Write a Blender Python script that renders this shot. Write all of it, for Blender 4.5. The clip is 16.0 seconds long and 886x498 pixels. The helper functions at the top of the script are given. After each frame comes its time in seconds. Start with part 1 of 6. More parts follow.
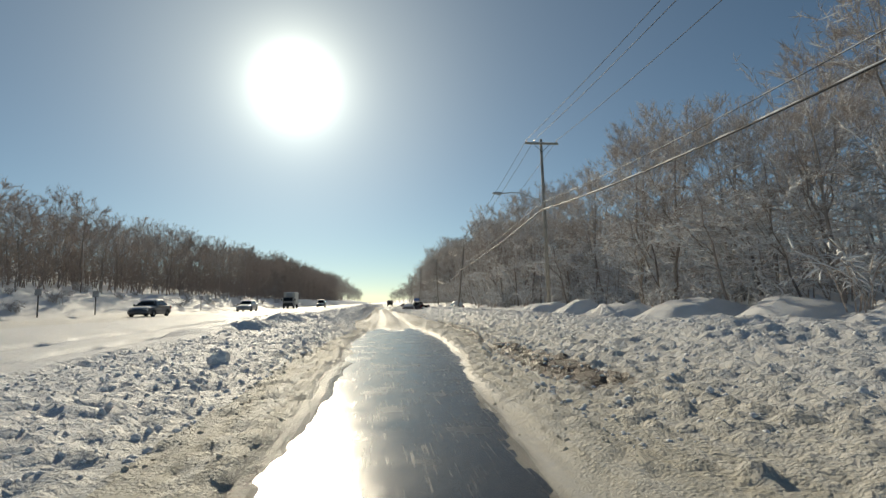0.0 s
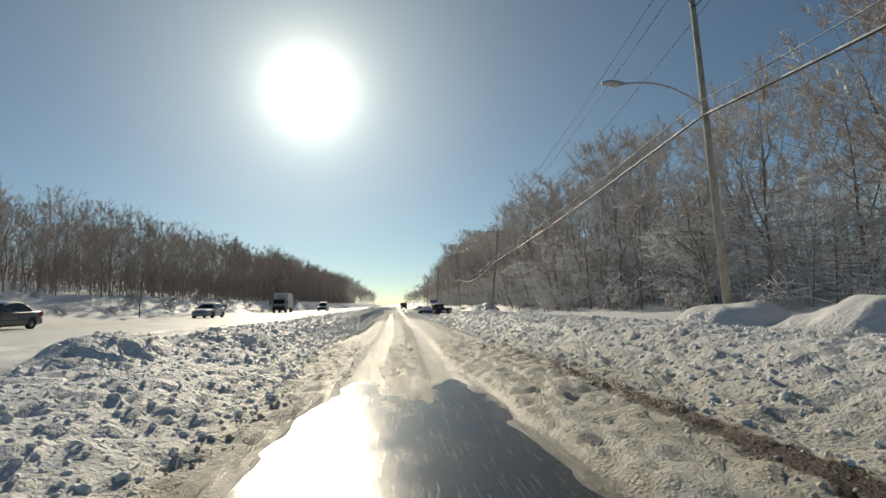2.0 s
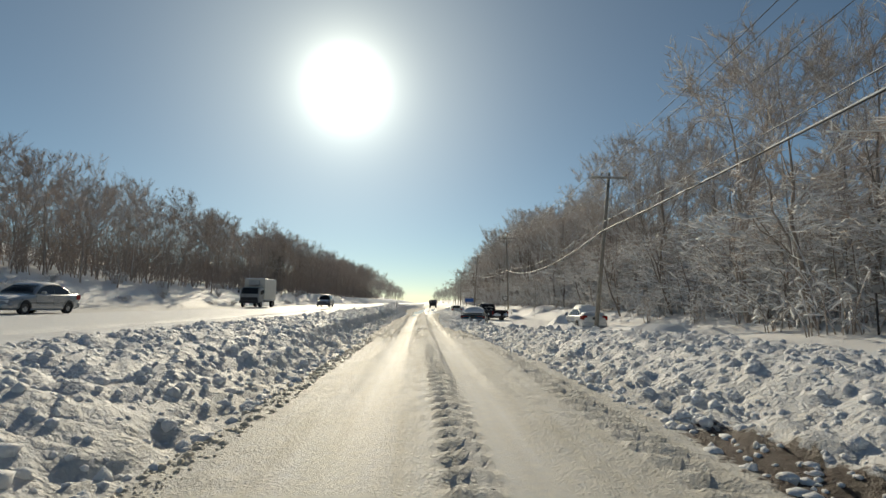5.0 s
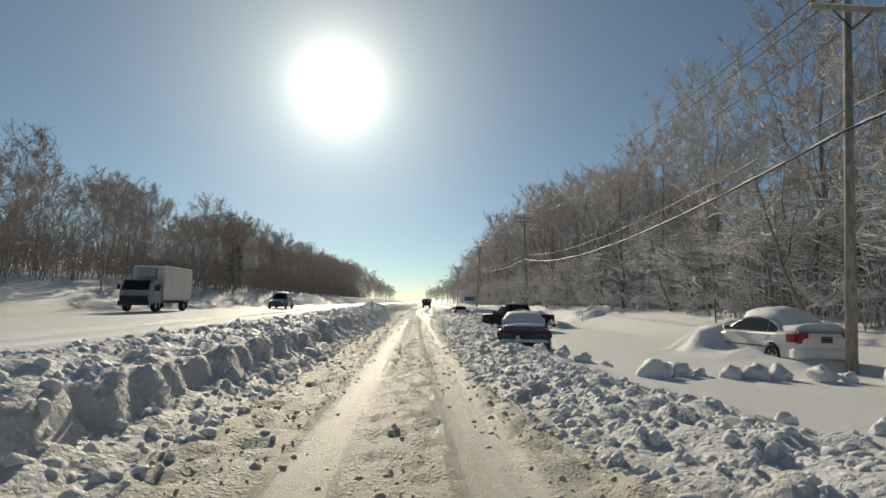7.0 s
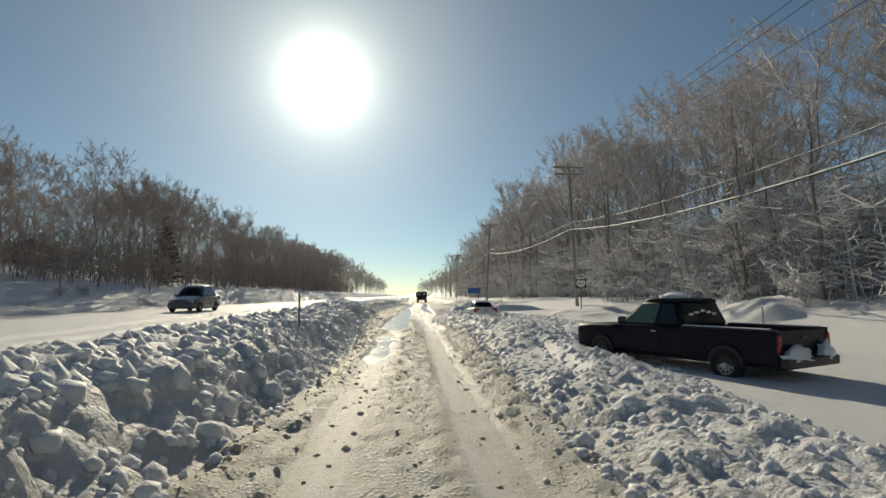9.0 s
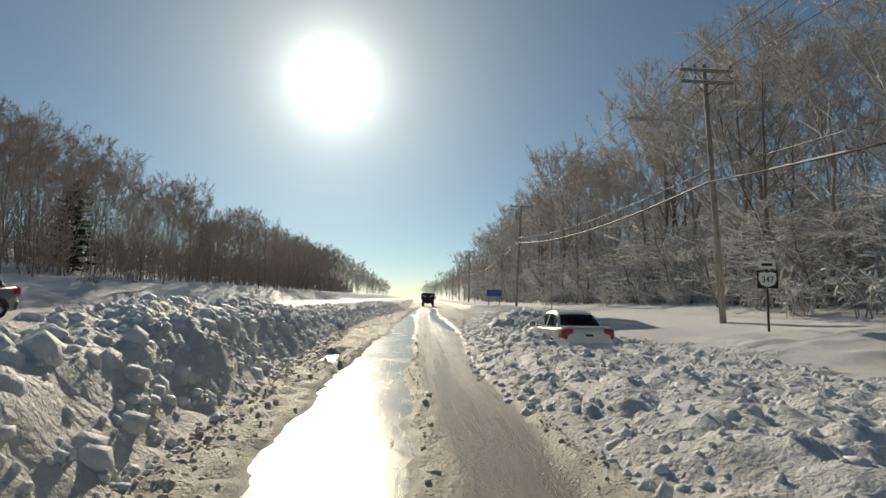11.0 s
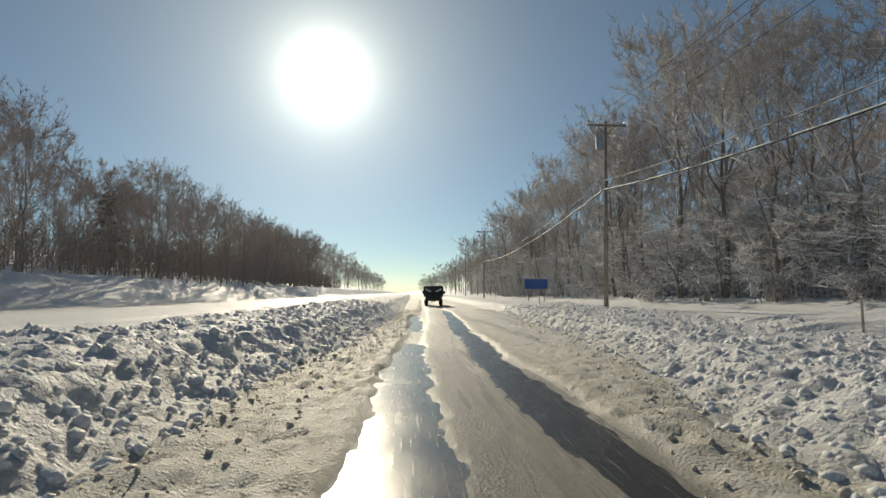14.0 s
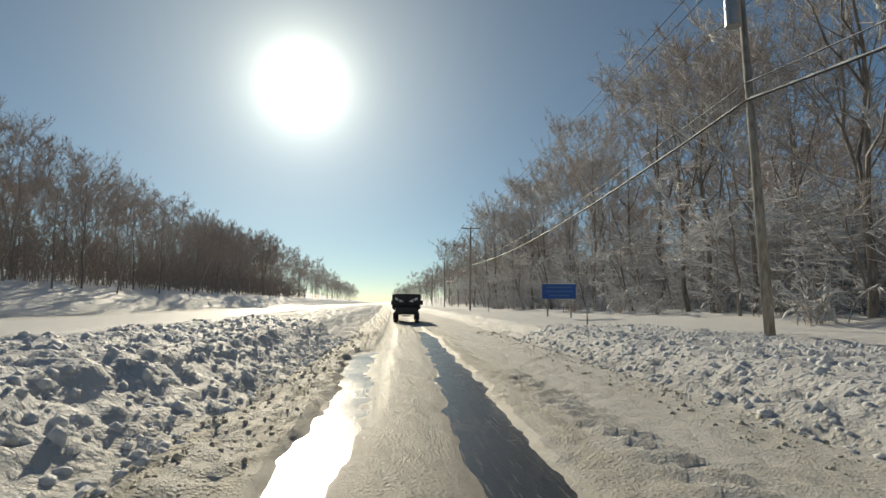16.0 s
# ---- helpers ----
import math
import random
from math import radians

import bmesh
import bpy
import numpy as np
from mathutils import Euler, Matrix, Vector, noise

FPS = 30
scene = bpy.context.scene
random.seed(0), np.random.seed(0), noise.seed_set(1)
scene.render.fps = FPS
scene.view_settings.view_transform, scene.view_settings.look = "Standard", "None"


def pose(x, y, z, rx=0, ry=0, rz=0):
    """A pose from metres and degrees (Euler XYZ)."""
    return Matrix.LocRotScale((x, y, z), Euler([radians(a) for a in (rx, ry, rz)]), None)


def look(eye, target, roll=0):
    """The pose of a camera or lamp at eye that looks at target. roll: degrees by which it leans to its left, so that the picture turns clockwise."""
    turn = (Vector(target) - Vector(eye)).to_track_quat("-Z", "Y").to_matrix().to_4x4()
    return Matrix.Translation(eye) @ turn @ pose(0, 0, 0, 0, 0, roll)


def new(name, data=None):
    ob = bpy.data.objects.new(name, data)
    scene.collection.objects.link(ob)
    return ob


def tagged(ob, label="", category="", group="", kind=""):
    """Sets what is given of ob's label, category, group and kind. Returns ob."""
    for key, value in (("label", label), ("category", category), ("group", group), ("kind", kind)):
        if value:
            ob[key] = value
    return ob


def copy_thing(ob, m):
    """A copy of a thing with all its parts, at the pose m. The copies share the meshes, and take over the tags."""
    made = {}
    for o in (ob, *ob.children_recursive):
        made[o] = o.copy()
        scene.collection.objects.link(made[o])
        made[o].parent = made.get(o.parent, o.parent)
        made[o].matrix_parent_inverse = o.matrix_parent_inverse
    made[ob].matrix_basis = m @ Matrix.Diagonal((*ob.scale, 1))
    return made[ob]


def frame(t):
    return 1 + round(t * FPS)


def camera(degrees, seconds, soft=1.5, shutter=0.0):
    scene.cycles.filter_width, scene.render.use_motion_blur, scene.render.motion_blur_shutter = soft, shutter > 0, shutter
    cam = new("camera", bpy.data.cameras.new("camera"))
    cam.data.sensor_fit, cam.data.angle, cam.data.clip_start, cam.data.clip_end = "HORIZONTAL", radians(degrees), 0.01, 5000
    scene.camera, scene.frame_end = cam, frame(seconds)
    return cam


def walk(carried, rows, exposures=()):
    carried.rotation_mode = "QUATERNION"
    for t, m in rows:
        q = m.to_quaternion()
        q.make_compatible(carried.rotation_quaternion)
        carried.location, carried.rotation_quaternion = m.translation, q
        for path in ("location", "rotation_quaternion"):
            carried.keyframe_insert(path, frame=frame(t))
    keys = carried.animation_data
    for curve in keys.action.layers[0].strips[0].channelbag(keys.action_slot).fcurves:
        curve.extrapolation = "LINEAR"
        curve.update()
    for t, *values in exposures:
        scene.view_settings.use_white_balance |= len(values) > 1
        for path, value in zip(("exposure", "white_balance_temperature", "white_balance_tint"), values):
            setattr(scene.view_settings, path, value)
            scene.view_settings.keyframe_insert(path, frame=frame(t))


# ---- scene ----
cam = camera(81.4, 16.0, soft=1.5)
PATH = [
    (0, (-1.561, 0.334, 1.428), (-1.294, 2.306, 1.631), -1.0),
    (0.5, (-1.347, 5.0, 1.424), (-1.088, 6.973, 1.625), -0.9),
    (1, (-1.149, 9.656, 1.434), (-0.903, 11.63, 1.636), -1.0),
    (1.5, (-0.963, 14.322, 1.417), (-0.731, 16.297, 1.627), -1.2),
    (2, (-0.761, 18.912, 1.406), (-0.548, 20.889, 1.619), -1.3),
    (2.5, (-0.559, 23.295, 1.417), (-0.363, 25.274, 1.628), -0.3),
    (3, (-0.525, 27.724, 1.419), (-0.343, 29.704, 1.634), 0.2),
    (3.5, (-0.516, 32.176, 1.421), (-0.364, 34.16, 1.628), 0.4),
    (4, (-0.412, 36.667, 1.422), (-0.32, 38.653, 1.643), 0.5),
    (4.5, (-0.304, 41.412, 1.408), (-0.211, 43.399, 1.615), 0.9),
    (6.8, (0.085, 64.362, 1.491), (0.197, 66.347, 1.709), 0.8),
    (7, (0.072, 66.403, 1.49), (0.2, 68.388, 1.695), 0.7),
    (7.5, (-0.058, 71.565, 1.465), (0.059, 73.551, 1.669), 0.2),
    (8, (-0.093, 76.802, 1.458), (0.014, 78.788, 1.674), -0.3),
    (8.5, (-0.015, 82.036, 1.47), (0.113, 84.021, 1.68), -0.6),
    (9, (0.107, 87.183, 1.529), (0.271, 89.168, 1.707), -0.5),
    (9.2, (0.176, 89.152, 1.54), (0.331, 91.136, 1.733), 0.5),
    (11.3, (0.538, 109.114, 1.447), (0.683, 111.1, 1.634), 0.8),
    (11.5, (0.568, 110.928, 1.439), (0.716, 112.914, 1.623), 0.5),
    (12, (0.652, 115.321, 1.399), (0.779, 117.307, 1.598), 0.2),
    (12.5, (0.696, 119.646, 1.35), (0.802, 121.633, 1.548), 0.2),
    (13, (0.673, 123.962, 1.397), (0.767, 125.95, 1.6), 0.0),
    (13.5, (0.643, 128.246, 1.462), (0.759, 130.232, 1.666), -0.1),
    (14, (0.717, 132.492, 1.5), (0.879, 134.479, 1.668), -0.1),
    (14.5, (0.921, 136.714, 1.51), (1.143, 138.689, 1.727), 1.0),
    (15, (1.176, 140.872, 1.512), (1.428, 142.843, 1.734), 0.9),
    (15.5, (1.524, 144.869, 1.505), (1.785, 146.84, 1.722), 0.6),
    (16, (1.852, 148.67, 1.505), (2.109, 150.642, 1.714), 0.3),
]
walk(cam, [(t, look(eye, target, roll)) for t, eye, target, roll in PATH], exposures=[(0, 0.0, 7150, -5), (16, 0.0, 7150, -5)])

# ---- light: a low winter sun ahead, a little to the left of the road ----
SUN_AZ, SUN_EL = radians(8.5), radians(22.8)
SUN_DIR = Vector((-math.sin(SUN_AZ) * math.cos(SUN_EL), math.cos(SUN_AZ) * math.cos(SUN_EL), math.sin(SUN_EL)))
world = bpy.data.worlds.new("winter_sky")
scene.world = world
world.use_nodes = True
wn, wl = world.node_tree.nodes, world.node_tree.links
wn.clear()
sky = wn.new("ShaderNodeTexSky")
sky.sky_type, sky.sun_disc = "NISHITA", False
sky.sun_elevation, sky.sun_rotation = SUN_EL, -SUN_AZ
sky.altitude, sky.air_density, sky.dust_density, sky.ozone_density = 1300, 0.8, 0.2, 2.6
bg = wn.new("ShaderNodeBackground")
bg.inputs["Strength"].default_value = 0.069
wo = wn.new("ShaderNodeOutputWorld")
wl.new(sky.outputs["Color"], bg.inputs["Color"])

# lens bloom painted into the sky round the sun: bright core, wide faint skirt
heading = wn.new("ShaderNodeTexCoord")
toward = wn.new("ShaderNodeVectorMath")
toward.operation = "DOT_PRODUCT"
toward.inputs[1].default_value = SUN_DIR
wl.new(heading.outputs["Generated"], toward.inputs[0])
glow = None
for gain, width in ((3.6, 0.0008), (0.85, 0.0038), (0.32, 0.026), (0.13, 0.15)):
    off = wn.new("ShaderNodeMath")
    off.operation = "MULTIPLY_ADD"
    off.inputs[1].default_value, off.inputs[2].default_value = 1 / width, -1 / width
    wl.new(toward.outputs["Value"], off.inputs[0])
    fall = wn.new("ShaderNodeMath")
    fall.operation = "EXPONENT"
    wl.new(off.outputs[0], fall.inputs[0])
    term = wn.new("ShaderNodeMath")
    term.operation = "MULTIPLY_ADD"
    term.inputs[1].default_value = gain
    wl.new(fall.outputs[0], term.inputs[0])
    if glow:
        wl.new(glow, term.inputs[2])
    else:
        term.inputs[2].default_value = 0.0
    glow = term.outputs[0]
sun_bloom = wn.new("ShaderNodeBackground")
sun_bloom.inputs["Color"].default_value = (1.0, 0.97, 0.93, 1)
wl.new(glow, sun_bloom.inputs["Strength"])
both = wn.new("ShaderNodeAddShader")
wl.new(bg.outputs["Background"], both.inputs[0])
wl.new(sun_bloom.outputs["Background"], both.inputs[1])
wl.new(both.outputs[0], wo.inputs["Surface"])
sun_data = bpy.data.lights.new("sun", "SUN")
sun_data.energy, sun_data.angle, sun_data.color = 3.6, radians(0.5), (1.0, 0.84, 0.73)
sun = new("sun", sun_data)
sun.matrix_world = look(SUN_DIR * 300, (0, 0, 0))


# ---- materials ----
def material(name):
    m = bpy.data.materials.new(name)
    m.use_nodes = True
    t = m.node_tree
    return m, t.nodes, t.links, t.nodes["Principled BSDF"]


def noise_tex(nodes, links, scale, detail=4, rough=0.6, coords="Object"):
    tc = nodes.new("ShaderNodeTexCoord")
    n = nodes.new("ShaderNodeTexNoise")
    n.inputs["Scale"].default_value, n.inputs["Detail"].default_value = scale, detail
    n.inputs["Roughness"].default_value = rough
    links.new(tc.outputs[coords], n.inputs["Vector"])
    return n


def ramp(nodes, links, source, stops):
    r = nodes.new("ShaderNodeValToRGB")
    r.color_ramp.elements[0].position, r.color_ramp.elements[0].color = stops[0][0], (*stops[0][1], 1)
    r.color_ramp.elements[1].position, r.color_ramp.elements[1].color = stops[-1][0], (*stops[-1][1], 1)
    for pos, col in stops[1:-1]:
        e = r.color_ramp.elements.new(pos)
        e.color = (*col, 1)
    links.new(source, r.inputs["Fac"])
    return r.outputs["Color"]


def mix(nodes, links, fac, a, b):
    m = nodes.new("ShaderNodeMix")
    m.data_type = "RGBA"
    for sock, v in ((m.inputs[0], fac), (m.inputs[6], a), (m.inputs[7], b)):
        if isinstance(v, (int, float)):
            sock.default_value = v
        elif isinstance(v, tuple):
            sock.default_value = (*v, 1)
        else:
            links.new(v, sock)
    return m.outputs[2]


def calc(nodes, links, op, a, b, clamp=False):
    m = nodes.new("ShaderNodeMath")
    m.operation, m.use_clamp = op, clamp
    for sock, v in ((m.inputs[0], a), (m.inputs[1], b)):
        if isinstance(v, (int, float)):
            sock.default_value = v
        else:
            links.new(v, sock)
    return m.outputs[0]


def bump(nodes, links, p, height, strength, distance):
    b = nodes.new("ShaderNodeBump")
    b.inputs["Strength"].default_value, b.inputs["Distance"].default_value = strength, distance
    links.new(height, b.inputs["Height"])
    links.new(b.outputs["Normal"], p.inputs["Normal"])


def simple(name, col, rough=0.6, metal=0.0, var=0.25, scale=6.0, bump_d=0.0, coat=0.0, coords="Object"):
    """Paint, metal or plastic with a fine and a coarse variation."""
    m, n, l, p = material(name)
    fine, coarse = noise_tex(n, l, scale * 8, 5, coords=coords), noise_tex(n, l, scale, 3, coords=coords)
    f = calc(n, l, "ADD", calc(n, l, "MULTIPLY", fine.outputs["Fac"], 0.4), calc(n, l, "MULTIPLY", coarse.outputs["Fac"], 0.6))
    lo, hi = tuple(c * (1 - var) for c in col), tuple(min(1, c * (1 + var)) for c in col)
    l.new(ramp(n, l, f, [(0.3, lo), (0.7, hi)]), p.inputs["Base Color"])
    l.new(calc(n, l, "ADD", calc(n, l, "MULTIPLY", coarse.outputs["Fac"], 0.25), rough - 0.12, True), p.inputs["Roughness"])
    p.inputs["Metallic"].default_value = metal
    p.inputs["Coat Weight"].default_value = coat
    if bump_d:
        bump(n, l, p, fine.outputs["Fac"], 0.6, bump_d)
    return m


def snow_material(name, ground=False):
    m, n, l, p = material(name)
    fine = noise_tex(n, l, 55, 4, 0.65)
    mid = noise_tex(n, l, 9, 5, 0.65)
    big = noise_tex(n, l, 0.6, 3)
    col = ramp(n, l, mid.outputs["Fac"], [(0.3, (0.80, 0.82, 0.85)), (0.7, (0.90, 0.91, 0.92))])
    rough = 0.55
    if ground:
        dirt = n.new("ShaderNodeAttribute")
        dirt.attribute_name = "dirt"
        mud = n.new("ShaderNodeAttribute")
        mud.attribute_name = "mud"
        slush = ramp(n, l, mid.outputs["Fac"], [(0.3, (0.38, 0.35, 0.275)), (0.55, (0.56, 0.53, 0.445)), (0.75, (0.70, 0.67, 0.59))])
        f = calc(n, l, "ADD", dirt.outputs["Fac"], calc(n, l, "MULTIPLY", calc(n, l, "SUBTRACT", mid.outputs["Fac"], 0.5), 0.9))
        f = calc(n, l, "ADD", f, calc(n, l, "MULTIPLY", calc(n, l, "SUBTRACT", big.outputs["Fac"], 0.5), 0.5))
        road_tc = n.new("ShaderNodeTexCoord")
        drawn = n.new("ShaderNodeMapping")
        drawn.inputs["Scale"].default_value = (4.5, 0.16, 1.0)
        track = n.new("ShaderNodeTexNoise")
        track.inputs["Scale"].default_value, track.inputs["Detail"].default_value = 1.0, 5
        l.new(road_tc.outputs["Object"], drawn.inputs["Vector"])
        l.new(drawn.outputs["Vector"], track.inputs["Vector"])
        f = calc(n, l, "ADD", f, calc(n, l, "MULTIPLY", calc(n, l, "MULTIPLY", calc(n, l, "SUBTRACT", track.outputs["Fac"], 0.5), dirt.outputs["Fac"]), 1.3))
        f = calc(n, l, "MULTIPLY", f, calc(n, l, "GREATER_THAN", dirt.outputs["Fac"], 0.02), True)
        col = mix(n, l, f, col, slush)
        wet = n.new("ShaderNodeAttribute")
        wet.attribute_name = "wet"
        ice = ramp(n, l, calc(n, l, "ADD", calc(n, l, "MULTIPLY", track.outputs["Fac"], 0.6), calc(n, l, "MULTIPLY", fine.outputs["Fac"], 0.4)), [(0.36, (0.10, 0.095, 0.085)), (0.52, (0.25, 0.235, 0.205)), (0.68, (0.50, 0.475, 0.42))])
        col = mix(n, l, calc(n, l, "MULTIPLY", wet.outputs["Fac"], 0.9), col, ice)
        earth = ramp(n, l, fine.outputs["Fac"], [(0.3, (0.028, 0.016, 0.010)), (0.7, (0.085, 0.052, 0.034))])
        g = calc(n, l, "ADD", mud.outputs["Fac"], calc(n, l, "MULTIPLY", calc(n, l, "SUBTRACT", mid.outputs["Fac"], 0.5), 1.2))
        g = calc(n, l, "MULTIPLY", calc(n, l, "SUBTRACT", g, 0.45), 5, True)
        col = mix(n, l, g, col, earth)
        rough = 0.60
    l.new(col, p.inputs["Base Color"])
    p.inputs["Roughness"].default_value = rough
    if ground:
        pack = n.new("ShaderNodeAttribute")
        pack.attribute_name = "pack"
        r = calc(n, l, "SUBTRACT", rough, calc(n, l, "MULTIPLY", pack.outputs["Fac"], 0.05))
        r = calc(n, l, "SUBTRACT", r, calc(n, l, "MULTIPLY", wet.outputs["Fac"], calc(n, l, "MULTIPLY", track.outputs["Fac"], 0.55)))
        l.new(calc(n, l, "SUBTRACT", r, calc(n, l, "MULTIPLY", g, 0.15)), p.inputs["Roughness"])
    p.inputs["Specular IOR Level"].default_value = 0.32
    p.inputs["Subsurface Weight"].default_value = 0.6
    p.inputs["Subsurface Radius"].default_value = (1.0, 0.95, 0.9)
    p.inputs["Subsurface Scale"].default_value = 0.028
    h = calc(n, l, "ADD", calc(n, l, "MULTIPLY", fine.outputs["Fac"], 0.9), calc(n, l, "MULTIPLY", mid.outputs["Fac"], 0.45))
    if ground:
        cells = n.new("ShaderNodeTexVoronoi")
        cells.inputs["Scale"].default_value, cells.inputs["Randomness"].default_value = 21, 1
        tc = n.new("ShaderNodeTexCoord")
        l.new(tc.outputs["Object"], cells.inputs["Vector"])
        crumb = calc(n, l, "MULTIPLY", calc(n, l, "SUBTRACT", 0.5, cells.outputs["Distance"], True), calc(n, l, "MULTIPLY", calc(n, l, "SUBTRACT", dirt.outputs["Fac"], calc(n, l, "MULTIPLY", pack.outputs["Fac"], 0.7), True), 1.7))
        h = calc(n, l, "ADD", h, crumb)
        broken = n.new("ShaderNodeAttribute")
        broken.attribute_name = "rubble"
        for scale, gain in ((6.5, 1.1), (12.0, 0.75), (25.0, 0.4)):
            warp = n.new("ShaderNodeVectorMath")
            warp.operation = "MULTIPLY_ADD"
            warp.inputs[1].default_value = (0.035, 0.035, 0.035)
            l.new(mid.outputs["Color"], warp.inputs[0])
            l.new(tc.outputs["Object"], warp.inputs[2])
            cell = n.new("ShaderNodeTexVoronoi")
            cell.feature = "F1"
            cell.inputs["Scale"].default_value = scale
            l.new(warp.outputs["Vector"], cell.inputs["Vector"])
            part_h = calc(n, l, "MULTIPLY", calc(n, l, "SUBTRACT", 1.0, calc(n, l, "MULTIPLY", calc(n, l, "MULTIPLY", cell.outputs["Distance"], cell.outputs["Distance"]), 5.0), True), calc(n, l, "MULTIPLY", broken.outputs["Fac"], gain))
            h = calc(n, l, "ADD", h, part_h)
    bump(n, l, p, h, 0.8, 0.055 if ground else 0.03)
    return m


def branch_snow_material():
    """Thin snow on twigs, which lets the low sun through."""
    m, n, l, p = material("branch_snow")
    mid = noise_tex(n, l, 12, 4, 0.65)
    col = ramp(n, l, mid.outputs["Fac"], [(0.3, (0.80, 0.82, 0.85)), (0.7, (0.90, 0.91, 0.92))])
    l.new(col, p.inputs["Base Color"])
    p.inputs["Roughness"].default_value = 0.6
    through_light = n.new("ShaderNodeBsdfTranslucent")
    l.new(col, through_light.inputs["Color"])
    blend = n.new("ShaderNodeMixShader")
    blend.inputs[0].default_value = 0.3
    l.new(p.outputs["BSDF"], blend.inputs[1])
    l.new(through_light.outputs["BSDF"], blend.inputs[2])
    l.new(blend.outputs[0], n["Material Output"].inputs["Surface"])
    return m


def asphalt_material():
    m, n, l, p = material("wet_asphalt")
    fine, mid, big = noise_tex(n, l, 90, 3), noise_tex(n, l, 7, 4), noise_tex(n, l, 1.1, 4)
    streak_tc = n.new("ShaderNodeTexCoord")
    mp = n.new("ShaderNodeMapping")
    mp.inputs["Scale"].default_value = (30.0, 1.2, 1.0)
    st = n.new("ShaderNodeTexNoise")
    st.inputs["Scale"].default_value, st.inputs["Detail"].default_value = 1.0, 4
    l.new(streak_tc.outputs["Object"], mp.inputs["Vector"])
    l.new(mp.outputs["Vector"], st.inputs["Vector"])
    col = ramp(n, l, fine.outputs["Fac"], [(0.3, (0.022, 0.023, 0.026)), (0.75, (0.06, 0.06, 0.062))])
    salt = calc(n, l, "MULTIPLY", calc(n, l, "SUBTRACT", st.outputs["Fac"], 0.58), 3.5, True)
    col = mix(n, l, salt, col, (0.26, 0.25, 0.23))
    p.inputs["Specular IOR Level"].default_value = 0.3
    l.new(col, p.inputs["Base Color"])
    f = calc(n, l, "MULTIPLY", big.outputs["Fac"], 0.30)
    f = calc(n, l, "ADD", f, calc(n, l, "MULTIPLY", salt, 0.25))
    l.new(calc(n, l, "ADD", f, 0.09, True), p.inputs["Roughness"])
    h = calc(n, l, "ADD", calc(n, l, "MULTIPLY", fine.outputs["Fac"], 0.3), calc(n, l, "MULTIPLY", mid.outputs["Fac"], 0.7))
    bump(n, l, p, h, 0.5, 0.012)
    return m


def bark_material(name, dark, light, scale=5.0):
    m, n, l, p = material(name)
    tc = n.new("ShaderNodeTexCoord")
    mp = n.new("ShaderNodeMapping")
    mp.inputs["Scale"].default_value = (scale * 3, scale * 3, scale * 0.6)
    a = n.new("ShaderNodeTexNoise")
    a.inputs["Scale"].default_value, a.inputs["Detail"].default_value = 1.0, 5
    l.new(tc.outputs["Object"], mp.inputs["Vector"])
    l.new(mp.outputs["Vector"], a.inputs["Vector"])
    info = n.new("ShaderNodeObjectInfo")
    f = calc(n, l, "ADD", a.outputs["Fac"], calc(n, l, "MULTIPLY", calc(n, l, "SUBTRACT", info.outputs["Random"], 0.5), 0.3))
    l.new(ramp(n, l, f, [(0.3, dark), (0.7, light)]), p.inputs["Base Color"])
    p.inputs["Roughness"].default_value = 0.85
    bump(n, l, p, a.outputs["Fac"], 0.7, 0.02)
    return m


def glass_material(name, col, rough=0.03):
    m, n, l, p = material(name)
    grime = noise_tex(n, l, 14, 4)
    l.new(ramp(n, l, grime.outputs["Fac"], [(0.4, col), (0.8, tuple(c * 1.6 + 0.01 for c in col))]), p.inputs["Base Color"])
    l.new(calc(n, l, "ADD", calc(n, l, "MULTIPLY", grime.outputs["Fac"], 0.1), rough), p.inputs["Roughness"])
    p.inputs["Specular IOR Level"].default_value = 0.4
    return m


def clear_glass_material():
    m, n, l, p = material("clear_car_glass")
    grime = noise_tex(n, l, 9, 4)
    l.new(ramp(n, l, grime.outputs["Fac"], [(0.35, (0.72, 0.84, 0.80)), (0.75, (0.84, 0.90, 0.88))]), p.inputs["Base Color"])
    l.new(calc(n, l, "MULTIPLY", grime.outputs["Fac"], 0.12), p.inputs["Roughness"])
    p.inputs["Transmission Weight"].default_value = 1.0
    p.inputs["IOR"].default_value = 1.05
    return m


M_SNOW = snow_material("snow")
M_GROUND = snow_material("ploughed_snow", True)
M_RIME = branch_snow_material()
M_ASPHALT = asphalt_material()
M_SLUSH = simple("dirty_slush", (0.57, 0.525, 0.43), 0.6, var=0.35, scale=3.0, bump_d=0.01)
M_BARK = bark_material("grey_bark", (0.17, 0.145, 0.125), (0.38, 0.335, 0.30))
M_TWIG = bark_material("frosted_twigs", (0.36, 0.30, 0.258), (0.60, 0.525, 0.47))
M_DARKBARK = bark_material("dark_bark", (0.25, 0.21, 0.18), (0.48, 0.425, 0.375))
M_BRUSH = bark_material("brown_brush", (0.30, 0.245, 0.205), (0.54, 0.455, 0.39))
M_CEDAR = simple("dark_evergreen", (0.045, 0.055, 0.035), 0.8, var=0.4)
M_POLE = bark_material("weathered_pole", (0.19, 0.17, 0.145), (0.42, 0.39, 0.34), 4)
M_CABLE = simple("black_cable", (0.02, 0.02, 0.022), 0.55)
M_METAL = simple("galvanised_metal", (0.42, 0.43, 0.44), 0.45, 0.8)
M_CHROME = simple("chrome", (0.62, 0.62, 0.63), 0.22, 1.0, 0.1)
M_DARKMETAL = simple("dark_steel", (0.05, 0.05, 0.052), 0.5, 0.5)
